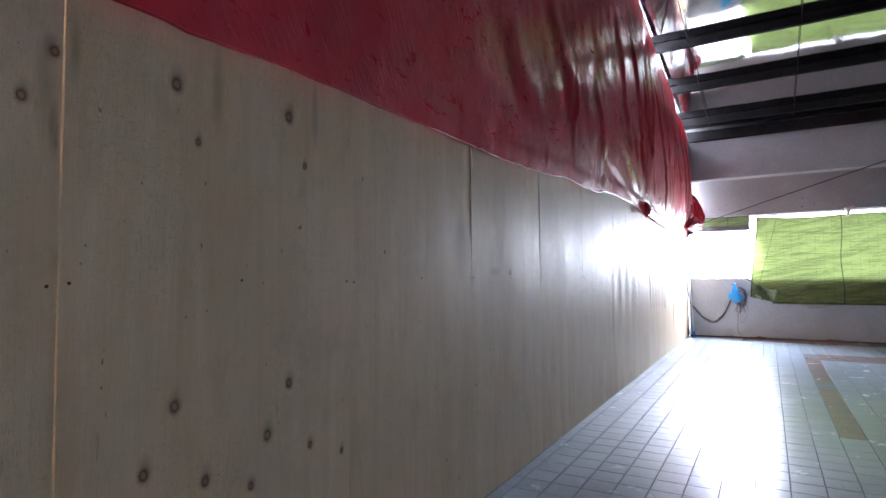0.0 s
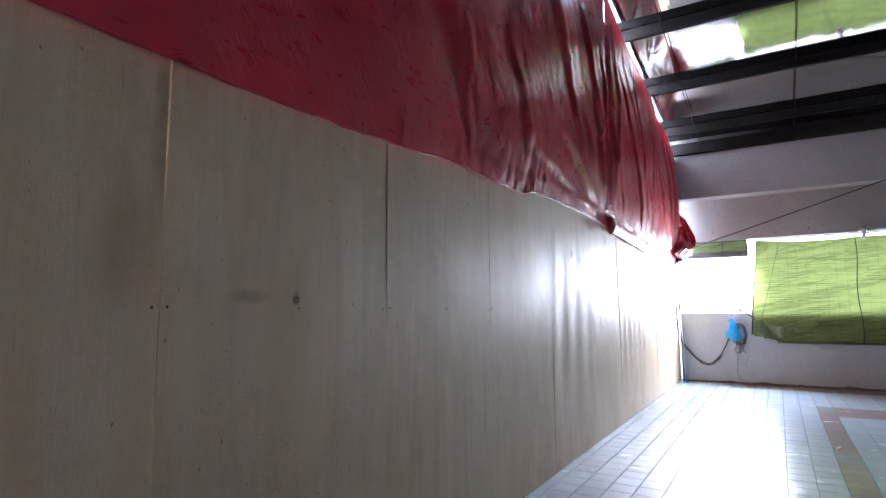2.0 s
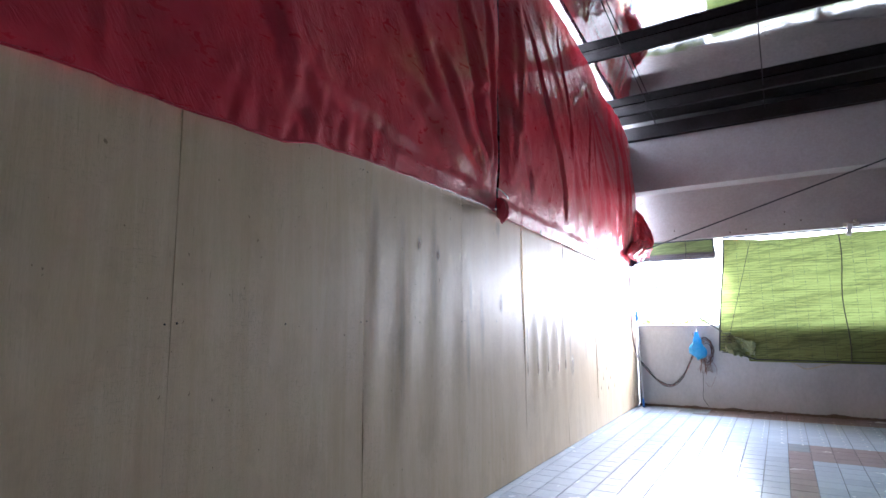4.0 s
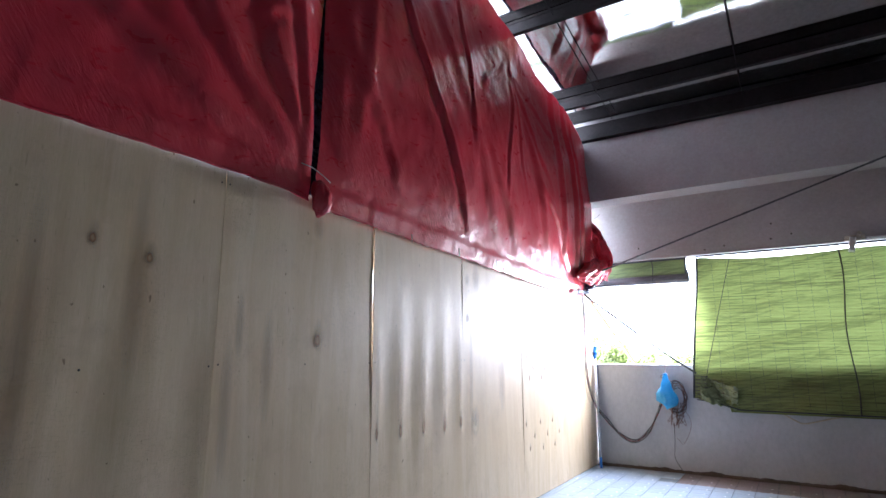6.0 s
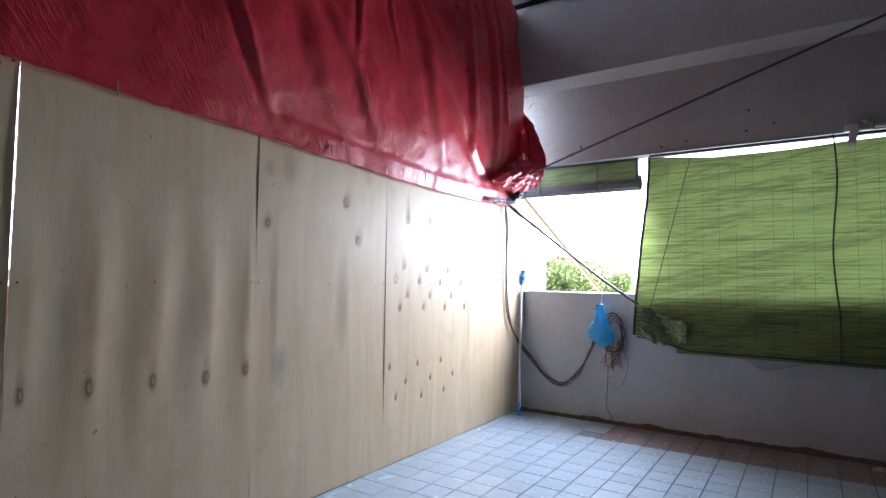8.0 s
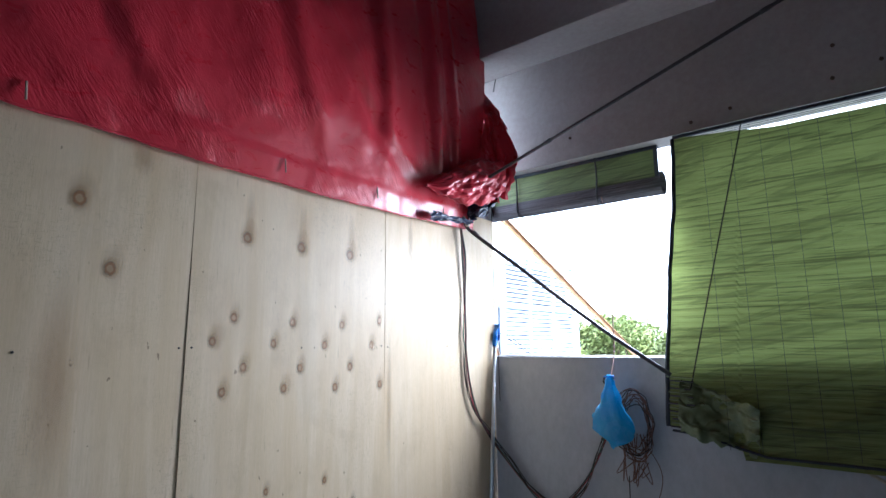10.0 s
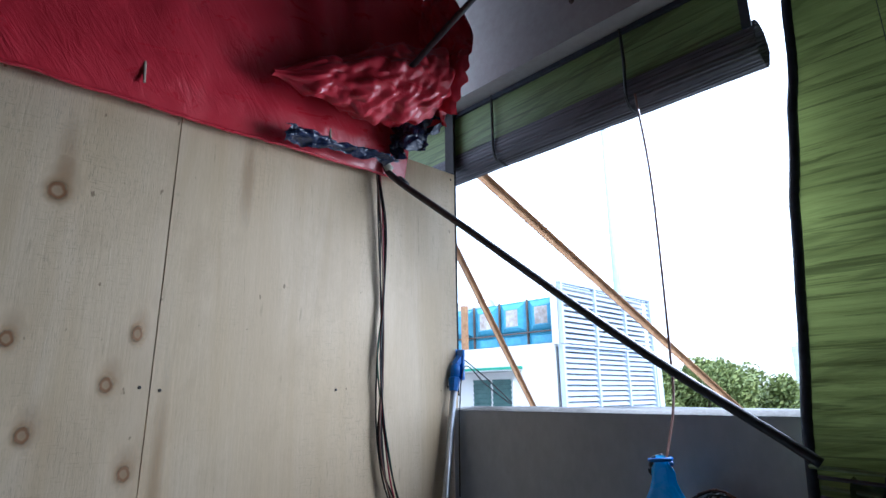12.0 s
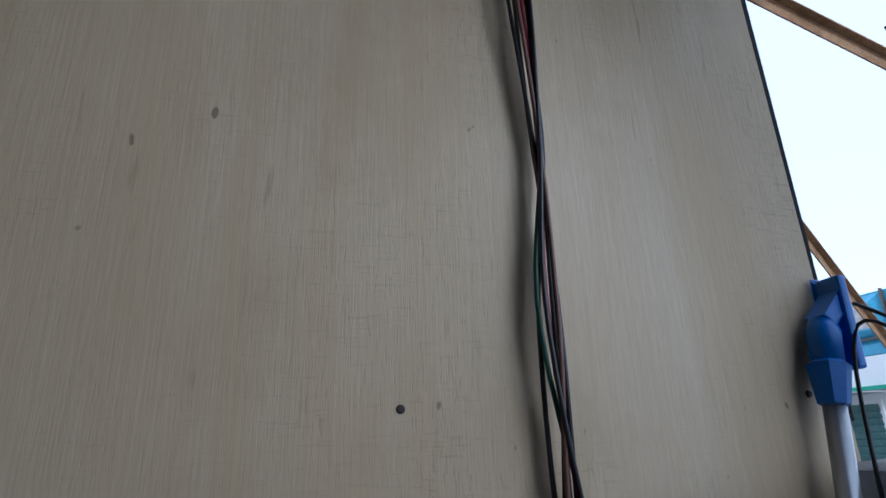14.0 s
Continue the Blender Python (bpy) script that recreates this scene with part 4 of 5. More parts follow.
# ---- cables down the hoarding ----
cable_mats = ["black_rubber", "black_rubber", "green_rubber", "black_rubber", "red_rubber", "black_rubber", "brown_rubber", "black_rubber"]
crnd = random.Random(12)
for k, cm in enumerate(cable_mats):
    o = [crnd.uniform(-1, 1) for _ in range(12)]
    w = 0.017
    pts = [(0.05, 12.935, 2.42), (0.03, 12.945 + w * 0.6 * o[0], 2.33), (0.022 + 0.003 * k, 12.972 + w * o[1], 2.05), (0.018 + 0.002 * k, 12.995 + w * o[2], 1.75),
           (0.018 + 0.003 * k, 12.985 + w * o[3], 1.50), (0.02 + 0.002 * k, 13.005 + w * 1.3 * o[4], 1.20), (0.03 + 0.002 * k, 13.06 + w * 1.6 * o[5], 0.98),
           (0.05, 13.24 + 0.02 * o[6], 0.80 + 0.03 * o[6]), (0.17 + 0.02 * o[7], 13.3, 0.60 + 0.03 * o[7]), (0.33, 13.33, 0.42 + 0.03 * o[8]), (0.52 + 0.03 * o[9], 13.335, 0.345 + 0.03 * o[8]),
           (0.70 + 0.02 * o[9], 13.335, 0.47 + 0.03 * o[10]), (0.83 + 0.02 * o[10], 13.335, 0.72), (0.93 + 0.02 * o[11], 13.335, 0.95), (1.0, 13.34, 1.10)]
    tagged(finish("cable", tube(spline(pts, 90), 0.0033, 6), M[cm], smooth=True),
           {"black_rubber": "thin black cable hanging down the plywood", "green_rubber": "thin dark green cable hanging down the plywood", "red_rubber": "thin red cable hanging down the plywood",
            "brown_rubber": "thin brown cable hanging down the plywood", "white_pvc": "thin white cable hanging down the plywood"}[cm], "cable", "bundle of cables")

# coiled cables behind the bag
coil = group_empty("cable_coil", (1.06, 13.34, 0.85))
tagged(coil, "coil of brown and black cables hung on the parapet", "cable coil")
for k in range(11):
    cx, cz = 1.08 + crnd.uniform(-0.03, 0.03), 0.92 + crnd.uniform(-0.05, 0.04)
    rx, rz = crnd.uniform(0.07, 0.12), crnd.uniform(0.13, 0.20)
    pts = [(cx + rx * math.sin(a * 2 * math.pi / 28) + 0.008 * math.sin(a * 1.7 + k), 13.335 - 0.003 * k + 0.008 * math.sin(a), cz + rz * math.cos(a * 2 * math.pi / 28)) for a in range(29)]
    on(coil, "loop", tube(pts, 0.0035, 5), M["brown_rubber" if k % 3 else "black_rubber"], "", True)
for k in range(9):
    x = 0.97 + 0.02 * k
    on(coil, "strand", tube(spline([(x, 13.325, 0.86), (x + crnd.uniform(-0.03, 0.05), 13.32, 0.72), (x + crnd.uniform(-0.05, 0.06), 13.33, 0.58 + crnd.uniform(-0.05, 0.06)), (x + crnd.uniform(-0.02, 0.09), 13.335, 0.64 + crnd.uniform(-0.03, 0.08))], 18), 0.003, 5), M["brown_rubber"], "", True)
on(coil, "loop", tube(spline([(1.10, 13.34, 0.85), (1.22, 13.345, 0.62), (1.12, 13.345, 0.36), (1.04, 13.34, 0.42)], 24), 0.0025, 5), M["brown_rubber"], "loose brown loop", True)
on(coil, "strand", tube(spline([(1.02, 13.335, 0.6), (1.01, 13.34, 0.35), (1.0, 13.335, 0.18), (1.07, 13.31, 0.06), (1.12, 13.29, 0.012)], 24), 0.0035, 5), M["black_rubber"], "tail reaching the floor", True)


# blue carrier bag
def bag_fn(u, v):
    a = 2 * math.pi * u
    prof = lerp_list([(0, 0.012), (0.12, 0.028), (0.40, 0.066), (0.70, 0.118), (0.88, 0.125), (1.0, 0.02)], v)
    crease = 1 + 0.16 * fbm(math.cos(a) * 1.6, math.sin(a) * 1.6, v * 3 + 2) + 0.12 * abs(fbm(math.cos(a) * 3, math.sin(a) * 3, v * 6)) + 0.10 * math.sin(a * 5 + v * 3) * (1 - v) + 0.05 * math.sin(a * 11) * (1 - v) ** 2
    z = 1.22 - 0.40 * v - 0.05 * v * math.cos(a + 0.8) * (v > 0.5)
    return Vector((0.968 + 0.02 * v - 0.03 * v * v + prof * crease * math.cos(a), 13.23 + 0.35 * prof * crease * math.sin(a), z))


bag = tagged(finish("plastic_bag", sheet(bag_fn, 64, 60), M["bag"], smooth=True), "crumpled light blue plastic bag hung on a cord", "bag")
bag.data.validate()
part("tie", tube([(0.968 + 0.03 * math.cos(a), 13.23 + 0.02 * math.sin(a), 1.20 + 0.002 * a) for a in [k * 0.6 for k in range(12)]], 0.006, 6), M["blue_plastic"], bag, "twisted blue knot", True)
part("handle", tube(spline([(0.968, 13.24, 1.22), (0.93, 13.26, 1.205), (0.915, 13.27, 1.17), (0.95, 13.26, 1.16)], 12), 0.006, 6), M["black_rubber"], bag, "dark wire loop", True)

# ---- long-handled blue brush leaning in the corner ----
broom = group_empty("brush", (0.13, 13.14, 0.0))
tagged(broom, "long-handled brush with blue head up, leaning in the corner", "brush")
h0, h1 = Vector((0.125, 13.10, 0.09)), Vector((0.031, 13.364, 1.415))
hd = (h1 - h0).normalized()
on(broom, "handle", tube([h0, h1], 0.0135, 14), M["alu"], "pale metal handle", True)
on(broom, "grip", tube([h0 - hd * 0.085, h0 - hd * 0.08, h0 + hd * 0.05], [0.012, 0.017, 0.016], 14), M["blue_plastic"], "blue end grip", True)
on(broom, "socket", tube([h1 - hd * 0.018, h1 - hd * 0.015, h1 + hd * 0.035, h1 + hd * 0.04], [0.012, 0.018, 0.0255, 0.020], 8), M["blue_plastic"], "blue faceted socket", False)
on(broom, "neck", tube([h1 + hd * 0.04, h1 + hd * 0.08, h1 + hd * 0.10], [0.020, 0.021, 0.015], 12), M["blue_plastic"], "blue ribbed neck", True)
c = h1 + hd * 0.075
hb = obox(c + Vector((0.004, 0.026, -0.045)), c + Vector((0.0, 0.034, 0.082)), 0.040, 0.014, up=(0, 1, 0))
on(broom, "head", hb, M["blue_plastic"], "blue moulded head plate", bevel=0.004)
hk = obox(c + Vector((0.002, 0.0, 0.02)), c + Vector((0.002, 0.03, 0.05)), 0.026, 0.022)
on(broom, "hinge", hk, M["blue_plastic"], "", bevel=0.003)
# bent wire holder behind the brush
tagged(finish("wire_holder", tube(spline([(0.066, 13.395, 1.525), (0.18, 13.405, 1.445), (0.282, 13.412, 1.366), (0.298, 13.413, 1.352), (0.278, 13.413, 1.356), (0.17, 13.405, 1.425), (0.064, 13.395, 1.497), (0.060, 13.365, 1.3), (0.075, 13.345, 1.0)], 60), 0.0026, 6), M["black_rubber"], smooth=True),
       "bent dark wire holder reaching over the parapet", "wire")

# ---- lamp bracket above the blind ----
lamp = group_empty("emergency_light", (3.12, 13.2, 2.7))
tagged(lamp, "yellowed plastic wall light on a bracket over the blind", "wall light")
on(lamp, "bracket", box(3.03, 3.22, WALL - 0.05, WALL - 0.001, 2.735, 2.80), M["cream"], "", bevel=0.006)
on(lamp, "arm", obox((3.13, WALL - 0.05, 2.77), (3.10, WALL - 0.16, 2.73), 0.03, 0.03), M["cream"], "", bevel=0.004)
on(lamp, "lamp_body", obox((3.10, WALL - 0.13, 2.76), (3.07, WALL - 0.16, 2.60), 0.07, 0.06, up=(1, 0, 0)), M["white_pvc"], "pale lamp body", bevel=0.008)
on(lamp, "knob", tube([(3.165, WALL - 0.06, 2.80), (3.17, WALL - 0.10, 2.815)], 0.022, 10), M["cream"], "")
on(lamp, "trunking", box(3.24, 6.0, WALL - 0.022, WALL - 0.001, 2.755, 2.775), M["white_pvc"], "white cable trunking")
# screw holes and plugs on the wall
for x, z in ((2.30, 2.86), (2.52, 2.90), (1.78, 2.83), (1.55, 2.80), (2.32, 3.05), (0.72, 2.9)):
    s = bmesh.new()
    bmesh.ops.create_cone(s, cap_ends=True, segments=10, radius1=0.012, radius2=0.009, depth=0.01)
    bmesh.ops.transform(s, matrix=Matrix.Translation((x, WALL - 0.004, z)) @ Matrix.Rotation(radians(90), 4, "X"), verts=s.verts)
    tagged(finish("wall_plug", s, M["grime"]), "old dark wall plug", "wall plug", "wall plugs")
tagged(finish("nail", tube([(0.18, 13.20, 3.36), (0.30, 13.05, 3.37)], 0.003, 6), M["steel_dark"]), "bent steel nail by the beam", "nail")
# staples in the tarpaulin hem
for y in (8.9, 9.6, 10.3, 11.4, 12.06, 12.7):
    tagged(finish("staple", tube([(0.065, y, 2.36), (0.068, y + 0.004, 2.29)], 0.004, 6), M["cream"]), "wire tie through the tarpaulin hem", "tie", "hem ties")
for y in (6.42, 7.02):
    tagged(finish("nail", tube([(0.006, y, 2.48), (0.008, y - 0.006, 2.41)], 0.004, 6), M["rust"]), "rusty nail bent over on the plywood", "nail", "plywood nails")
tagged(finish("floor_batten", box(-0.045, -0.014, -6.1, 13.4, 0.0, 0.05), M["lumber"]), "rough timber sole plate behind the plywood", "batten", "timber battens")
for z in (1.42, 2.36):
    tagged(finish("timber_batten", box(-0.11, -0.065, -6.1, 13.38, z, z + 0.05), M["lumber"]), "rough timber rail behind the plywood", "batten", "timber battens")

# upright studs added behind the seams to block light; one seam stays open higher up
for i, y in enumerate(SEAMS[1:], 1):
    z0, z1 = 0.0, 2.40
    if abs(y - 8.54) < 0.05:
        z0, z1 = 0.0, 1.40
    if i < 16:
        tagged(finish("timber_stud", box(-0.064, -0.026, y - 0.03, y + 0.03, z0, z1), M["lumber"]), "rough timber stud added behind a plywood seam to block light", "stud", "timber studs")


# ---- outside ----
structure("ground", box(-900, 900, WALL + 2.0, 1400, -8.4, -8.0), M["ground"], "green ground far below the building")
structure("roof_deck", box(-16, 14, WALL + 0.2, 34, -0.6, 0.15), M["deck"], "pale flat roof deck outside the parapet")

CX, CY = -4.78, 21.0
ann = group_empty("plant_room", (-8.5, 22.5, 0.15))
tagged(ann, "white rendered plant room with louvre screen on the roof", "building")
on(ann, "wall", box(-13.0, CX - 0.1, CY, CY + 0.2, 0.1, 2.36), M["white_wall"], "white rendered wall")
on(ann, "roof", box(-13.0, CX - 0.1, CY + 0.2, CY + 4.2, 2.2, 2.34), M["deck"], "")
on(ann, "wall", box(CX - 0.25, CX - 0.12, CY + 0.2, CY + 4.2, 0.1, 2.36), M["white_wall"], "white side wall")
on(ann, "awning", obox((-13, CY - 0.28, 1.83), (-5.75, CY - 0.28, 1.83), 0.62, 0.02), M["zinc"], "corrugated zinc awning")
on(ann, "awning_edge", box(-13, -5.72, CY - 0.06, CY - 0.002, 1.875, 1.93), M["green_paint"], "green painted flashing")
win = on(ann, "window", box(-7.15, -5.95, CY - 0.035, CY - 0.005, 0.3, 1.74), M["white_wall"], "white window frame")
for k in range(13):
    for xa, xb in ((-7.09, -6.58), (-6.52, -6.0)):
        ob = part("pane", obox((xa, CY - 0.05, 0.42 + 0.1 * k), (xb, CY - 0.05, 0.42 + 0.1 * k), 0.012, 0.105, up=(0, -0.35, 1)), M["glass_dark"], win, "green glass blade")
        ob.matrix_parent_inverse = Matrix.Identity(4)

# louvre screen on the corner
scr = group_empty("louvre_screen", (CX, CY, 0.15))
tagged(scr, "pale blue-white metal louvre screen, two panels high", "louvre")
for z0, z1, xo in ((0.12, 2.28, 0.0), (2.33, 3.56, 0.03)):
    n = int((z1 - z0) / 0.105)
    for j in range(3):
        ya, yb = CY + 0.05 + j * 1.25, CY + 0.05 + (j + 1) * 1.25
        for k in range(n):
            z = z0 + (k + 0.5) * (z1 - z0) / n
            on(scr, "blade", obox((CX + xo + 0.02, ya + 0.03, z), (CX + xo + 0.02, yb - 0.03, z), 0.010, 0.095, up=(-0.7, 0, 1)), M["louvre"])
    for j in range(4):
        y = CY + 0.05 + j * 1.25
        on(scr, "mullion", box(CX + xo - 0.02, CX + xo + 0.09, y - 0.03, y + 0.03, z0, z1), M["louvre"], "")
    on(scr, "rail", box(CX + xo - 0.02, CX + xo + 0.09, CY, CY + 3.85, z1, z1 + 0.04), M["louvre"], "")
on(scr, "backing", box(CX - 0.11, CX - 0.09, CY + 0.02, CY + 3.85, 0.14, 2.28), M["zinc"], "")
on(scr, "backing", box(CX - 0.16, CX - 0.11, CY + 0.02, CY + 3.85, 2.36, 3.54), M["zinc"], "")
on(scr, "end_panel", box(CX - 0.12, CX + 0.02, CY - 0.03, CY - 0.002, 2.33, 3.56), M["white_wall"], "")
on(scr, "column", box(CX - 0.1, CX + 0.10, CY + 3.86, CY + 4.1, 0.1, 2.30), M["louvre"], "")

# panelled water tank
tank = group_empty("water_tank", (-8.5, CY + 0.5, 2.36))
tagged(tank, "blue panelled water tank with worn bulging panels and rusty flanges", "water tank")
on(tank, "body", box(-13.0, CX - 0.18, CY + 0.36, CY + 2.6, 2.345, 3.36), M["tank"], "")
for k in range(9):
    xb = CX - 0.2 - 0.80 * k
    xa = xb - 0.80
    for z0, z1 in ((2.37, 2.62), (2.68, 3.33)):
        bm = bmesh.new()
        o = [bm.verts.new((x, CY + 0.355, z)) for x, z in ((xa + 0.05, z0), (xb - 0.05, z0), (xb - 0.05, z1), (xa + 0.05, z1))]
        d = 0.10 if z1 > 3 else 0.04
        i = [bm.verts.new((x, CY + 0.355 - d, z)) for x, z in ((xa + 0.20, z0 + 0.16 * (z1 - z0)), (xb - 0.20, z0 + 0.16 * (z1 - z0)), (xb - 0.20, z1 - 0.2 * (z1 - z0)), (xa + 0.20, z1 - 0.2 * (z1 - z0)))]
        for q in range(4):
            bm.faces.new((o[q], o[(q + 1) % 4], i[(q + 1) % 4], i[q]))
        bm.faces.new(i)
        on(tank, "panel", bm, M["tank"])
        if z1 > 3 and k < 3:
            on(tank, "worn_patch", box(xa + 0.25, xb - 0.22, CY + 0.252, CY + 0.254, z0 + 0.13, z1 - 0.15), M["tank_worn"], "worn grey patch")
    on(tank, "flange", box(xa - 0.012, xa + 0.012, CY + 0.30, CY + 0.356, 2.36, 3.38), M["tank_rust"], "")
on(tank, "flange", box(-13, CX - 0.19, CY + 0.29, CY + 0.355, 2.640, 2.665), M["tank_rust"], "rusty joint")
on(tank, "post", box(-7.62, -7.48, CY + 0.12, CY + 0.22, 2.36, 3.42), M["rust"], "tan upright")
on(tank, "outlet", tube([(-8.6, CY + 0.2, 3.12), (-8.25, CY + 0.2, 3.12)], [0.03, 0.07], 12), M["tank"], "")
tagged(finish("vent_duct", tube([(-12.0, CY + 1.5, 3.57), (-7.9, CY + 1.5, 3.57)], 0.22, 24), M["alu"], smooth=True), "round metal duct above the water tank", "duct")

# lagged pipes across the roof
for y, z, r in ((19.6, 0.97, 0.15), (17.2, 0.72, 0.17)):
    pipe = tagged(finish("lagged_pipe", tube([(-4.2 if y > 18 else 0.9, y + 2.2 if y > 18 else y, z), (9.0, y, z)], r, 20), M["zinc"], smooth=True), "pale metal-clad pipe running over the roof deck", "pipe", "lagged pipes")
tagged(finish("kerb", box(-4.2, 10, 20.6, 20.9, 0.15, 0.85), M["white_wall"]), "low white kerb wall on the roof deck", "kerb")
for x in (-2.0, 1.5, 5.0):
    tagged(finish("pipe_support", box(x - 0.06, x + 0.06, 20.0, 20.9, 0.15, 0.86), M["deck"]), "concrete support under the pipes", "support", "pipe supports")
for x in (2.0, 5.0):
    tagged(finish("pipe_support", box(x - 0.06, x + 0.06, 17.1, 17.3, 0.15, 0.56), M["deck"]), "concrete support under the pipes", "support", "pipe supports")

# floodlight mast
mast = group_empty("floodlight_mast", (-24.9, 60, -8.0))
tagged(mast, "tall pale floodlight mast with a ring of lamps", "light mast")
on(mast, "mast_pole", tube([(-24.9, 60, -8), (-24.9, 60, 31.5)], [0.5, 0.22], 14), M["pale_steel"], "", True)
on(mast, "crown", tube([(-24.9, 60, 30.2), (-24.9, 60, 30.9), (-24.9, 60, 31.8)], [0.9, 0.75, 0.2], 10), M["pale_steel"], "")
for k in range(6):
    a = k * math.pi / 3 + 0.3
    px, py = -24.9 + 2.5 * math.cos(a), 60 + 2.5 * math.sin(a)
    zz = 30.0 if k % 2 else 31.6
    arm = on(mast, "arm", tube([(-24.9, 60, 30.6), ((px - 24.9) / 2, (py + 60) / 2, 30.3), (px, py, zz)], 0.10, 6), M["pale_steel"], "")
    lampo = part("floodlight", obox((px - 0.5, py - 0.1, zz), (px + 0.5, py - 0.1, zz), 0.5, 0.8, up=(0, -0.5, 1)), M["steel_dark"], arm, "dark floodlight head")
    lampo.matrix_parent_inverse = Matrix.Identity(4)

# ---- trees ----
def tree(x, y, base, top, spread, seed, leaves):
    r = random.Random(seed)
    t = group_empty("tree", (x, y, base))
    tagged(t, "broad leafy green tree beyond the roof", "tree", "trees")
    h = top - base
    trunk = tube([(x, y, base), (x + 0.2, y, base + h * 0.3), (x + r.uniform(-0.4, 0.4), y, base + h * 0.62)], [0.35, 0.26, 0.14], 8)
    clumps = []
    for k in range(9):
        a = r.uniform(0, 6.28)
        rr_ = spread * r.uniform(0.25, 0.95)
        cz = base + h * r.uniform(0.5, 0.9)
        c = Vector((x + rr_ * math.cos(a), y + rr_ * math.sin(a) * 0.8, cz))
        clumps.append((c, spread * r.uniform(0.30, 0.52)))
        tube([(x + 0.1, y, base + h * r.uniform(0.3, 0.55)), ((c.x + x) / 2, (c.y + y) / 2, c.z - 0.8), c], [0.13, 0.09, 0.04], 6, trunk)
    clumps.append((Vector((x, y, top - spread * 0.35)), spread * 0.4))
    on(t, "trunk", trunk, M["bark"], "")
    verts, faces = [], []
    for k in range(leaves):
        c, cr = r.choice(clumps)
        d = Vector((r.gauss(0, 1), r.gauss(0, 1), r.gauss(0, 0.8))).normalized() * cr * (r.random() ** 0.4)
        p = c + d
        s = r.uniform(0.11, 0.24)
        n = Vector((r.gauss(0, 1), r.gauss(0, 1), r.gauss(0.6, 1))).normalized()
        a1 = n.orthogonal().normalized()
        b1_ = n.cross(a1)
        k0 = len(verts)
        verts += [p + a1 * s, p + b1_ * s * 0.55, p - a1 * s, p - b1_ * s * 0.55]
        faces.append((k0, k0 + 1, k0 + 2, k0 + 3))
    me = bpy.data.meshes.new("crown")
    me.from_pydata(verts, [], faces)
    me.materials.append(M["leaf"])
    ob = new("crown", me)
    ob.parent = t
    ob.matrix_parent_inverse = Matrix.Translation(-t.location)


trnd2 = random.Random(21)
for k, (x, y, top, s) in enumerate([(-21.5, 58, 4.0, 3.3), (-18.2, 60, 4.1, 3.2), (-15.2, 58, 3.5, 3.0), (-25, 62, 4.3, 3.6), (-12.6, 62, 2.6, 2.8), (-9.4, 60, 1.6, 3.0),
                                   (-5.5, 63, 1.5, 3.4), (-1.5, 61, 1.3, 3.4), (3.0, 63, 1.6, 3.6), (7.0, 62, 1.4, 3.6), (-19.5, 68, 4.4, 3.6), (-29, 64, 3.8, 4)]):
    tree(x, y, -8.0, top, s, 40 + k, 10000)


# far woods on the horizon
def woods():
    r = random.Random(77)
    verts, faces = [], []
    for k in range(22000):
        y = r.uniform(110, 260)
        x = r.uniform(-1.1, 0.55) * y
        hill = 0.3 + 1.6 * fbm(x * 0.02, y * 0.02) + 0.010 * (y - 110)
        z = -7 + (hill + 7) * (r.random() ** 0.35)
        s = r.uniform(0.6, 1.3)
        n = Vector((r.gauss(0, 1), r.gauss(-0.5, 1), r.gauss(0.6, 1))).normalized()
        a1 = n.orthogonal().normalized()
        b1_ = n.cross(a1)
        p = Vector((x, y, z))
        k0 = len(verts)
        verts += [p + a1 * s, p + b1_ * s * 0.7, p - a1 * s, p - b1_ * s * 0.7]
        faces.append((k0, k0 + 1, k0 + 2, k0 + 3))
    me = bpy.data.meshes.new("woods")
    me.from_pydata(verts, [], faces)
    me.materials.append(M["leaf"])
    return tagged(new("woods", me), "far green woods on the horizon", "woods", kind="stuff")


woods()

# distant tower block
tower = group_empty("tower_block", (-97, 400, -8))
tagged(tower, "pale hazy high-rise tower far beyond the trees", "building")
on(tower, "wall", box(-101, -91, 400, 410, -8, 27), M["tower"], "")
on(tower, "roof", box(-99, -93.5, 402, 408, 27, 30), M["tower"], "")
for k in range(9):
    for j in range(4):
        on(tower, "window", box(-100.2 + 2.4 * j, -98.9 + 2.4 * j, 399.94, 399.99, 0.5 + 2.9 * k, 2.2 + 2.9 * k), M["tower_pane"], "")


# ---- knots, stains and painted ripple shade of the plywood ----
FIRST_SHEETS = [
    (-0.043, 1.897, 0.042, 0.054, "knot"), (0.035, 2.036, 0.039, 0.051, "knot"), (0.382, 2.051, 0.056, 0.073, "knot"), (0.463, 1.880, 0.032, 0.042, "knot"), (0.864, 2.063, 0.058, 0.075, "knot"),
    (0.951, 1.881, 0.031, 0.041, "knot"), (0.392, 1.025, 0.050, 0.065, "knot"), (0.294, 0.843, 0.050, 0.065, "knot"), (0.505, 0.760, 0.047, 0.061, "knot"), (0.766, 0.845, 0.052, 0.067, "knot"),
    (0.871, 1.018, 0.048, 0.062, "knot"), (0.986, 0.753, 0.038, 0.050, "knot"), (1.178, 0.678, 0.032, 0.042, "knot"), (0.692, 0.684, 0.037, 0.047, "knot"),
]
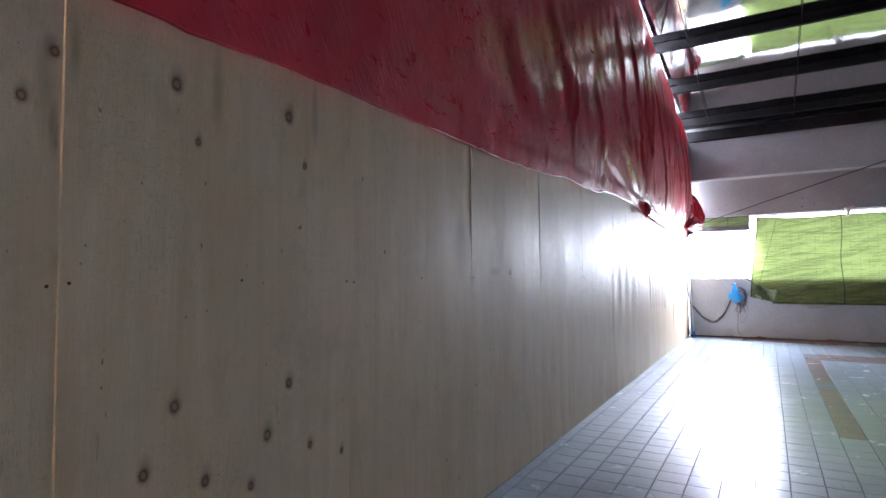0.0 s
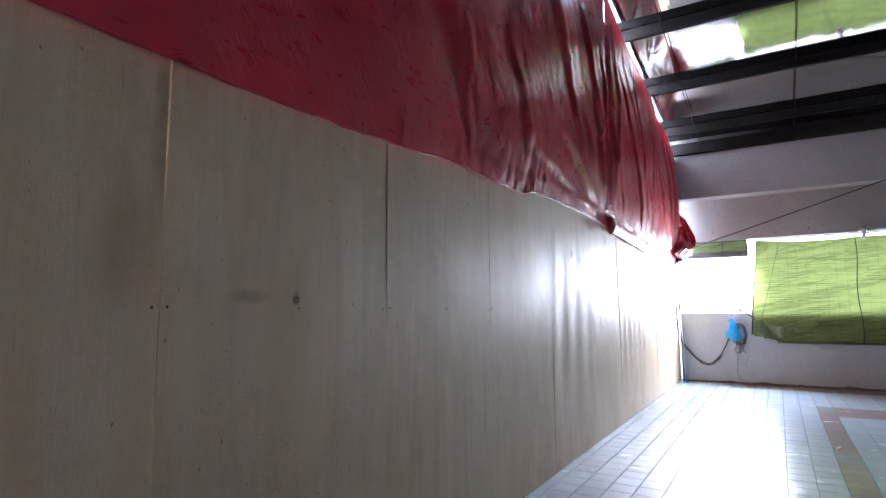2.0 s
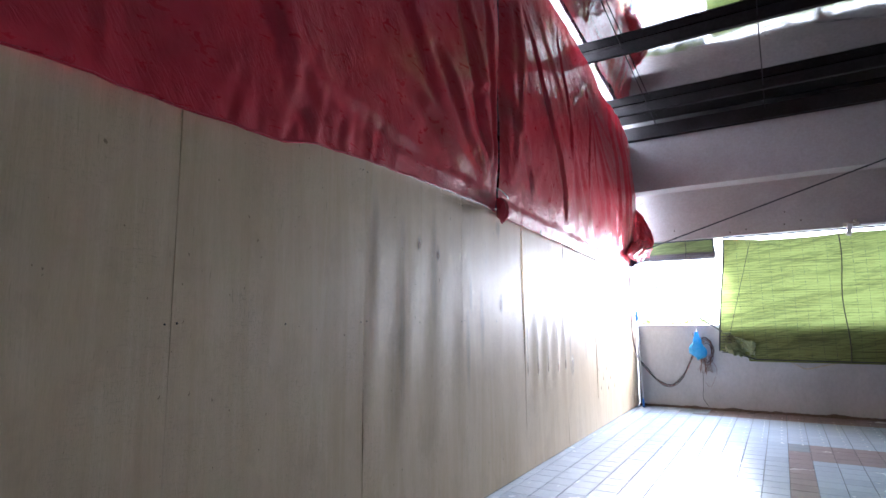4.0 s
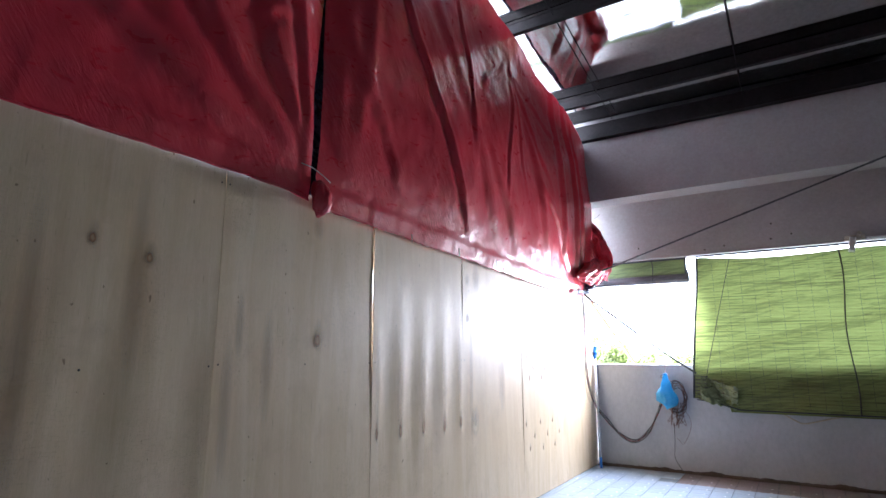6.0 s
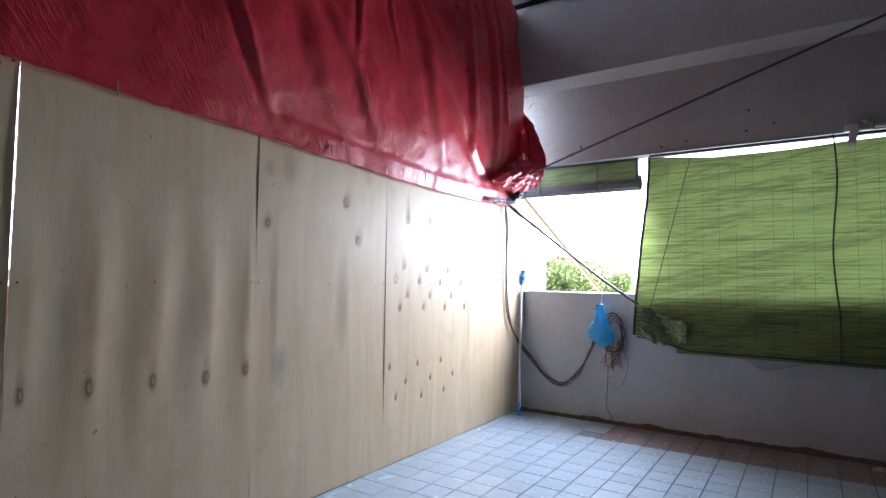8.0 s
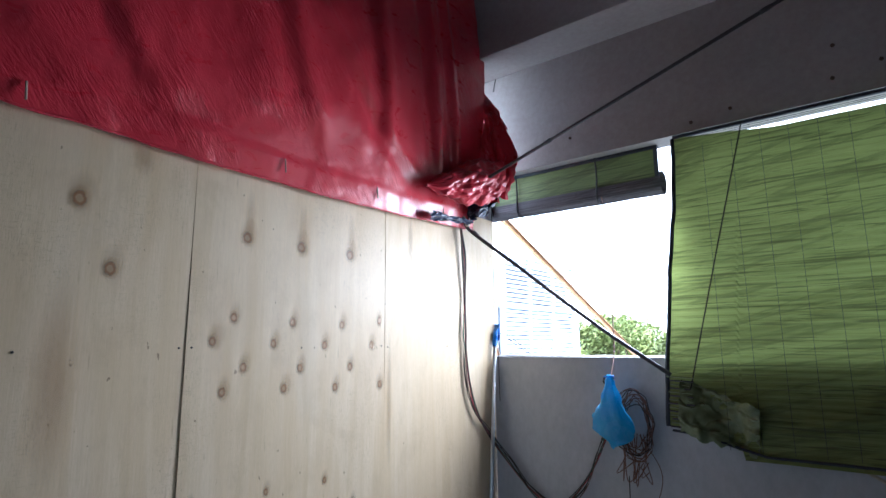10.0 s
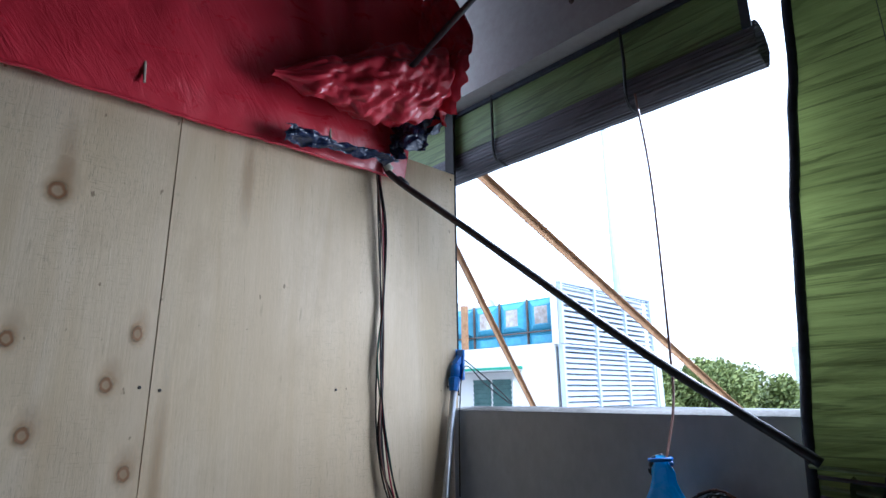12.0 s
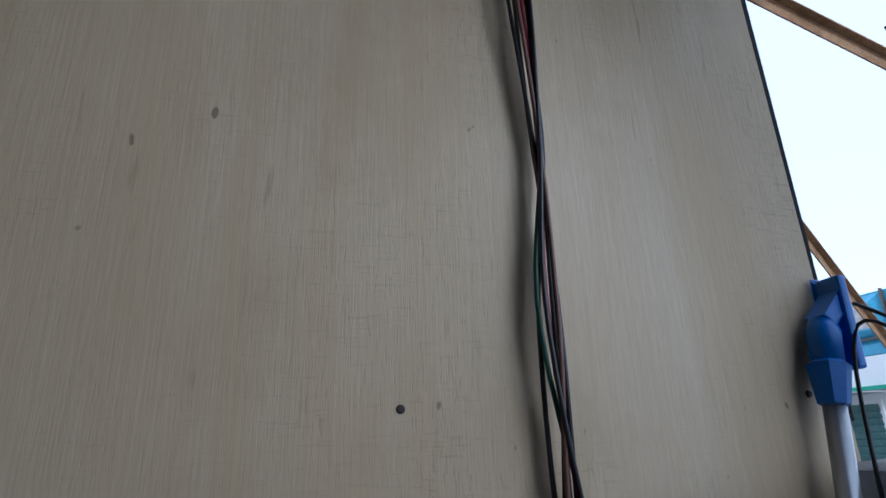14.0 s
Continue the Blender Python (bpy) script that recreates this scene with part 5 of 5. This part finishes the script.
MIDDLE_SHEETS = [
    (0.008, 1.939, 0.065, 0.345, "stain"), (0.077, 2.054, 0.042, 0.235, "stain"), (0.537, 2.077, 0.061, 0.356, "stain"), (1.013, 2.119, 0.056, 0.337, "stain"), (0.034, 1.824, 0.032, 0.181, "stain"),
    (2.78, 1.46, 0.22, 0.07, "stain"), (3.02, 1.45, 0.05, 0.05, "knot"), (2.3, 1.6, 0.25, 0.5, "stain"), (7.46, 1.62, 0.07, 0.4, "stain"), (7.40, 1.2, 0.09, 0.8, "stain"),
    (8.02, 1.55, 0.07, 0.13, "knot"), (8.0, 2.25, 0.12, 0.2, "stain"), (7.65, 1.4, 0.1, 0.7, "stain"), (6.2, 1.7, 0.14, 1.2, "stain"),
]
# the five tall stains at y 8.60 to 9.70 also paint the ripples' shade
RIPPLED_SHEETS = [
    (6.5, 1.5, 0.10, 1.4, "stain"), (6.9, 1.8, 0.12, 1.0, "stain"), (6.7, 1.95, 0.05, 0.08, "knot"), (6.95, 1.9, 0.05, 0.08, "knot"), (8.60, 1.30, 0.07, 0.75, "stain"),
    (8.865, 1.28, 0.10, 0.80, "stain"), (9.16, 1.28, 0.11, 0.85, "stain"), (9.456, 1.28, 0.11, 0.80, "stain"), (9.70, 1.30, 0.08, 0.8, "stain"), (8.865, 0.932, 0.05, 0.14, "knot"),
    (9.16, 0.92, 0.05, 0.12, "knot"), (9.456, 0.90, 0.05, 0.12, "knot"), (9.71, 0.91, 0.05, 0.12, "knot"), (8.60, 0.94, 0.04, 0.12, "knot"),
]
LAST_SHEETS = [
    (9.84, 2.12, 0.09, 0.14, "stain"), (9.84, 1.78, 0.06, 0.09, "knot"), (10.523, 1.985, 0.09, 0.11, "knot"), (10.653, 1.724, 0.08, 0.10, "knot"), (9.964, 0.90, 0.16, 0.30, "pale"),
    (10.0, 2.15, 0.15, 0.3, "stain"), (10.75, 2.2, 0.10, 0.16, "stain"), (10.5, 1.3, 0.16, 0.9, "stain"), (9.9, 1.3, 0.08, 1.2, "stain"), (12.24, 1.1, 0.05, 0.9, "stain"),
    (12.15, 1.56, 0.05, 0.08, "knot"), (12.43, 2.1, 0.06, 0.4, "stain"),
]
for y, z, w, h, kind in FIRST_SHEETS + MIDDLE_SHEETS + RIPPLED_SHEETS + LAST_SHEETS:
    mark(y, z, w, h, kind)
# the sheet with rows of small knots and drawn-out stains above them
for y, z in DENTS[:3]:
    mark(y, z, 0.085, 0.095, "knot")
    mark(y + 0.01, z + 0.10, 0.07, 0.30, "stain")
for y, z in DENTS[3:]:
    mark(y, z, 0.058, 0.075, "knot")
for y, z in LOW_DENTS:
    mark(y, z, 0.04, 0.055, "knot")
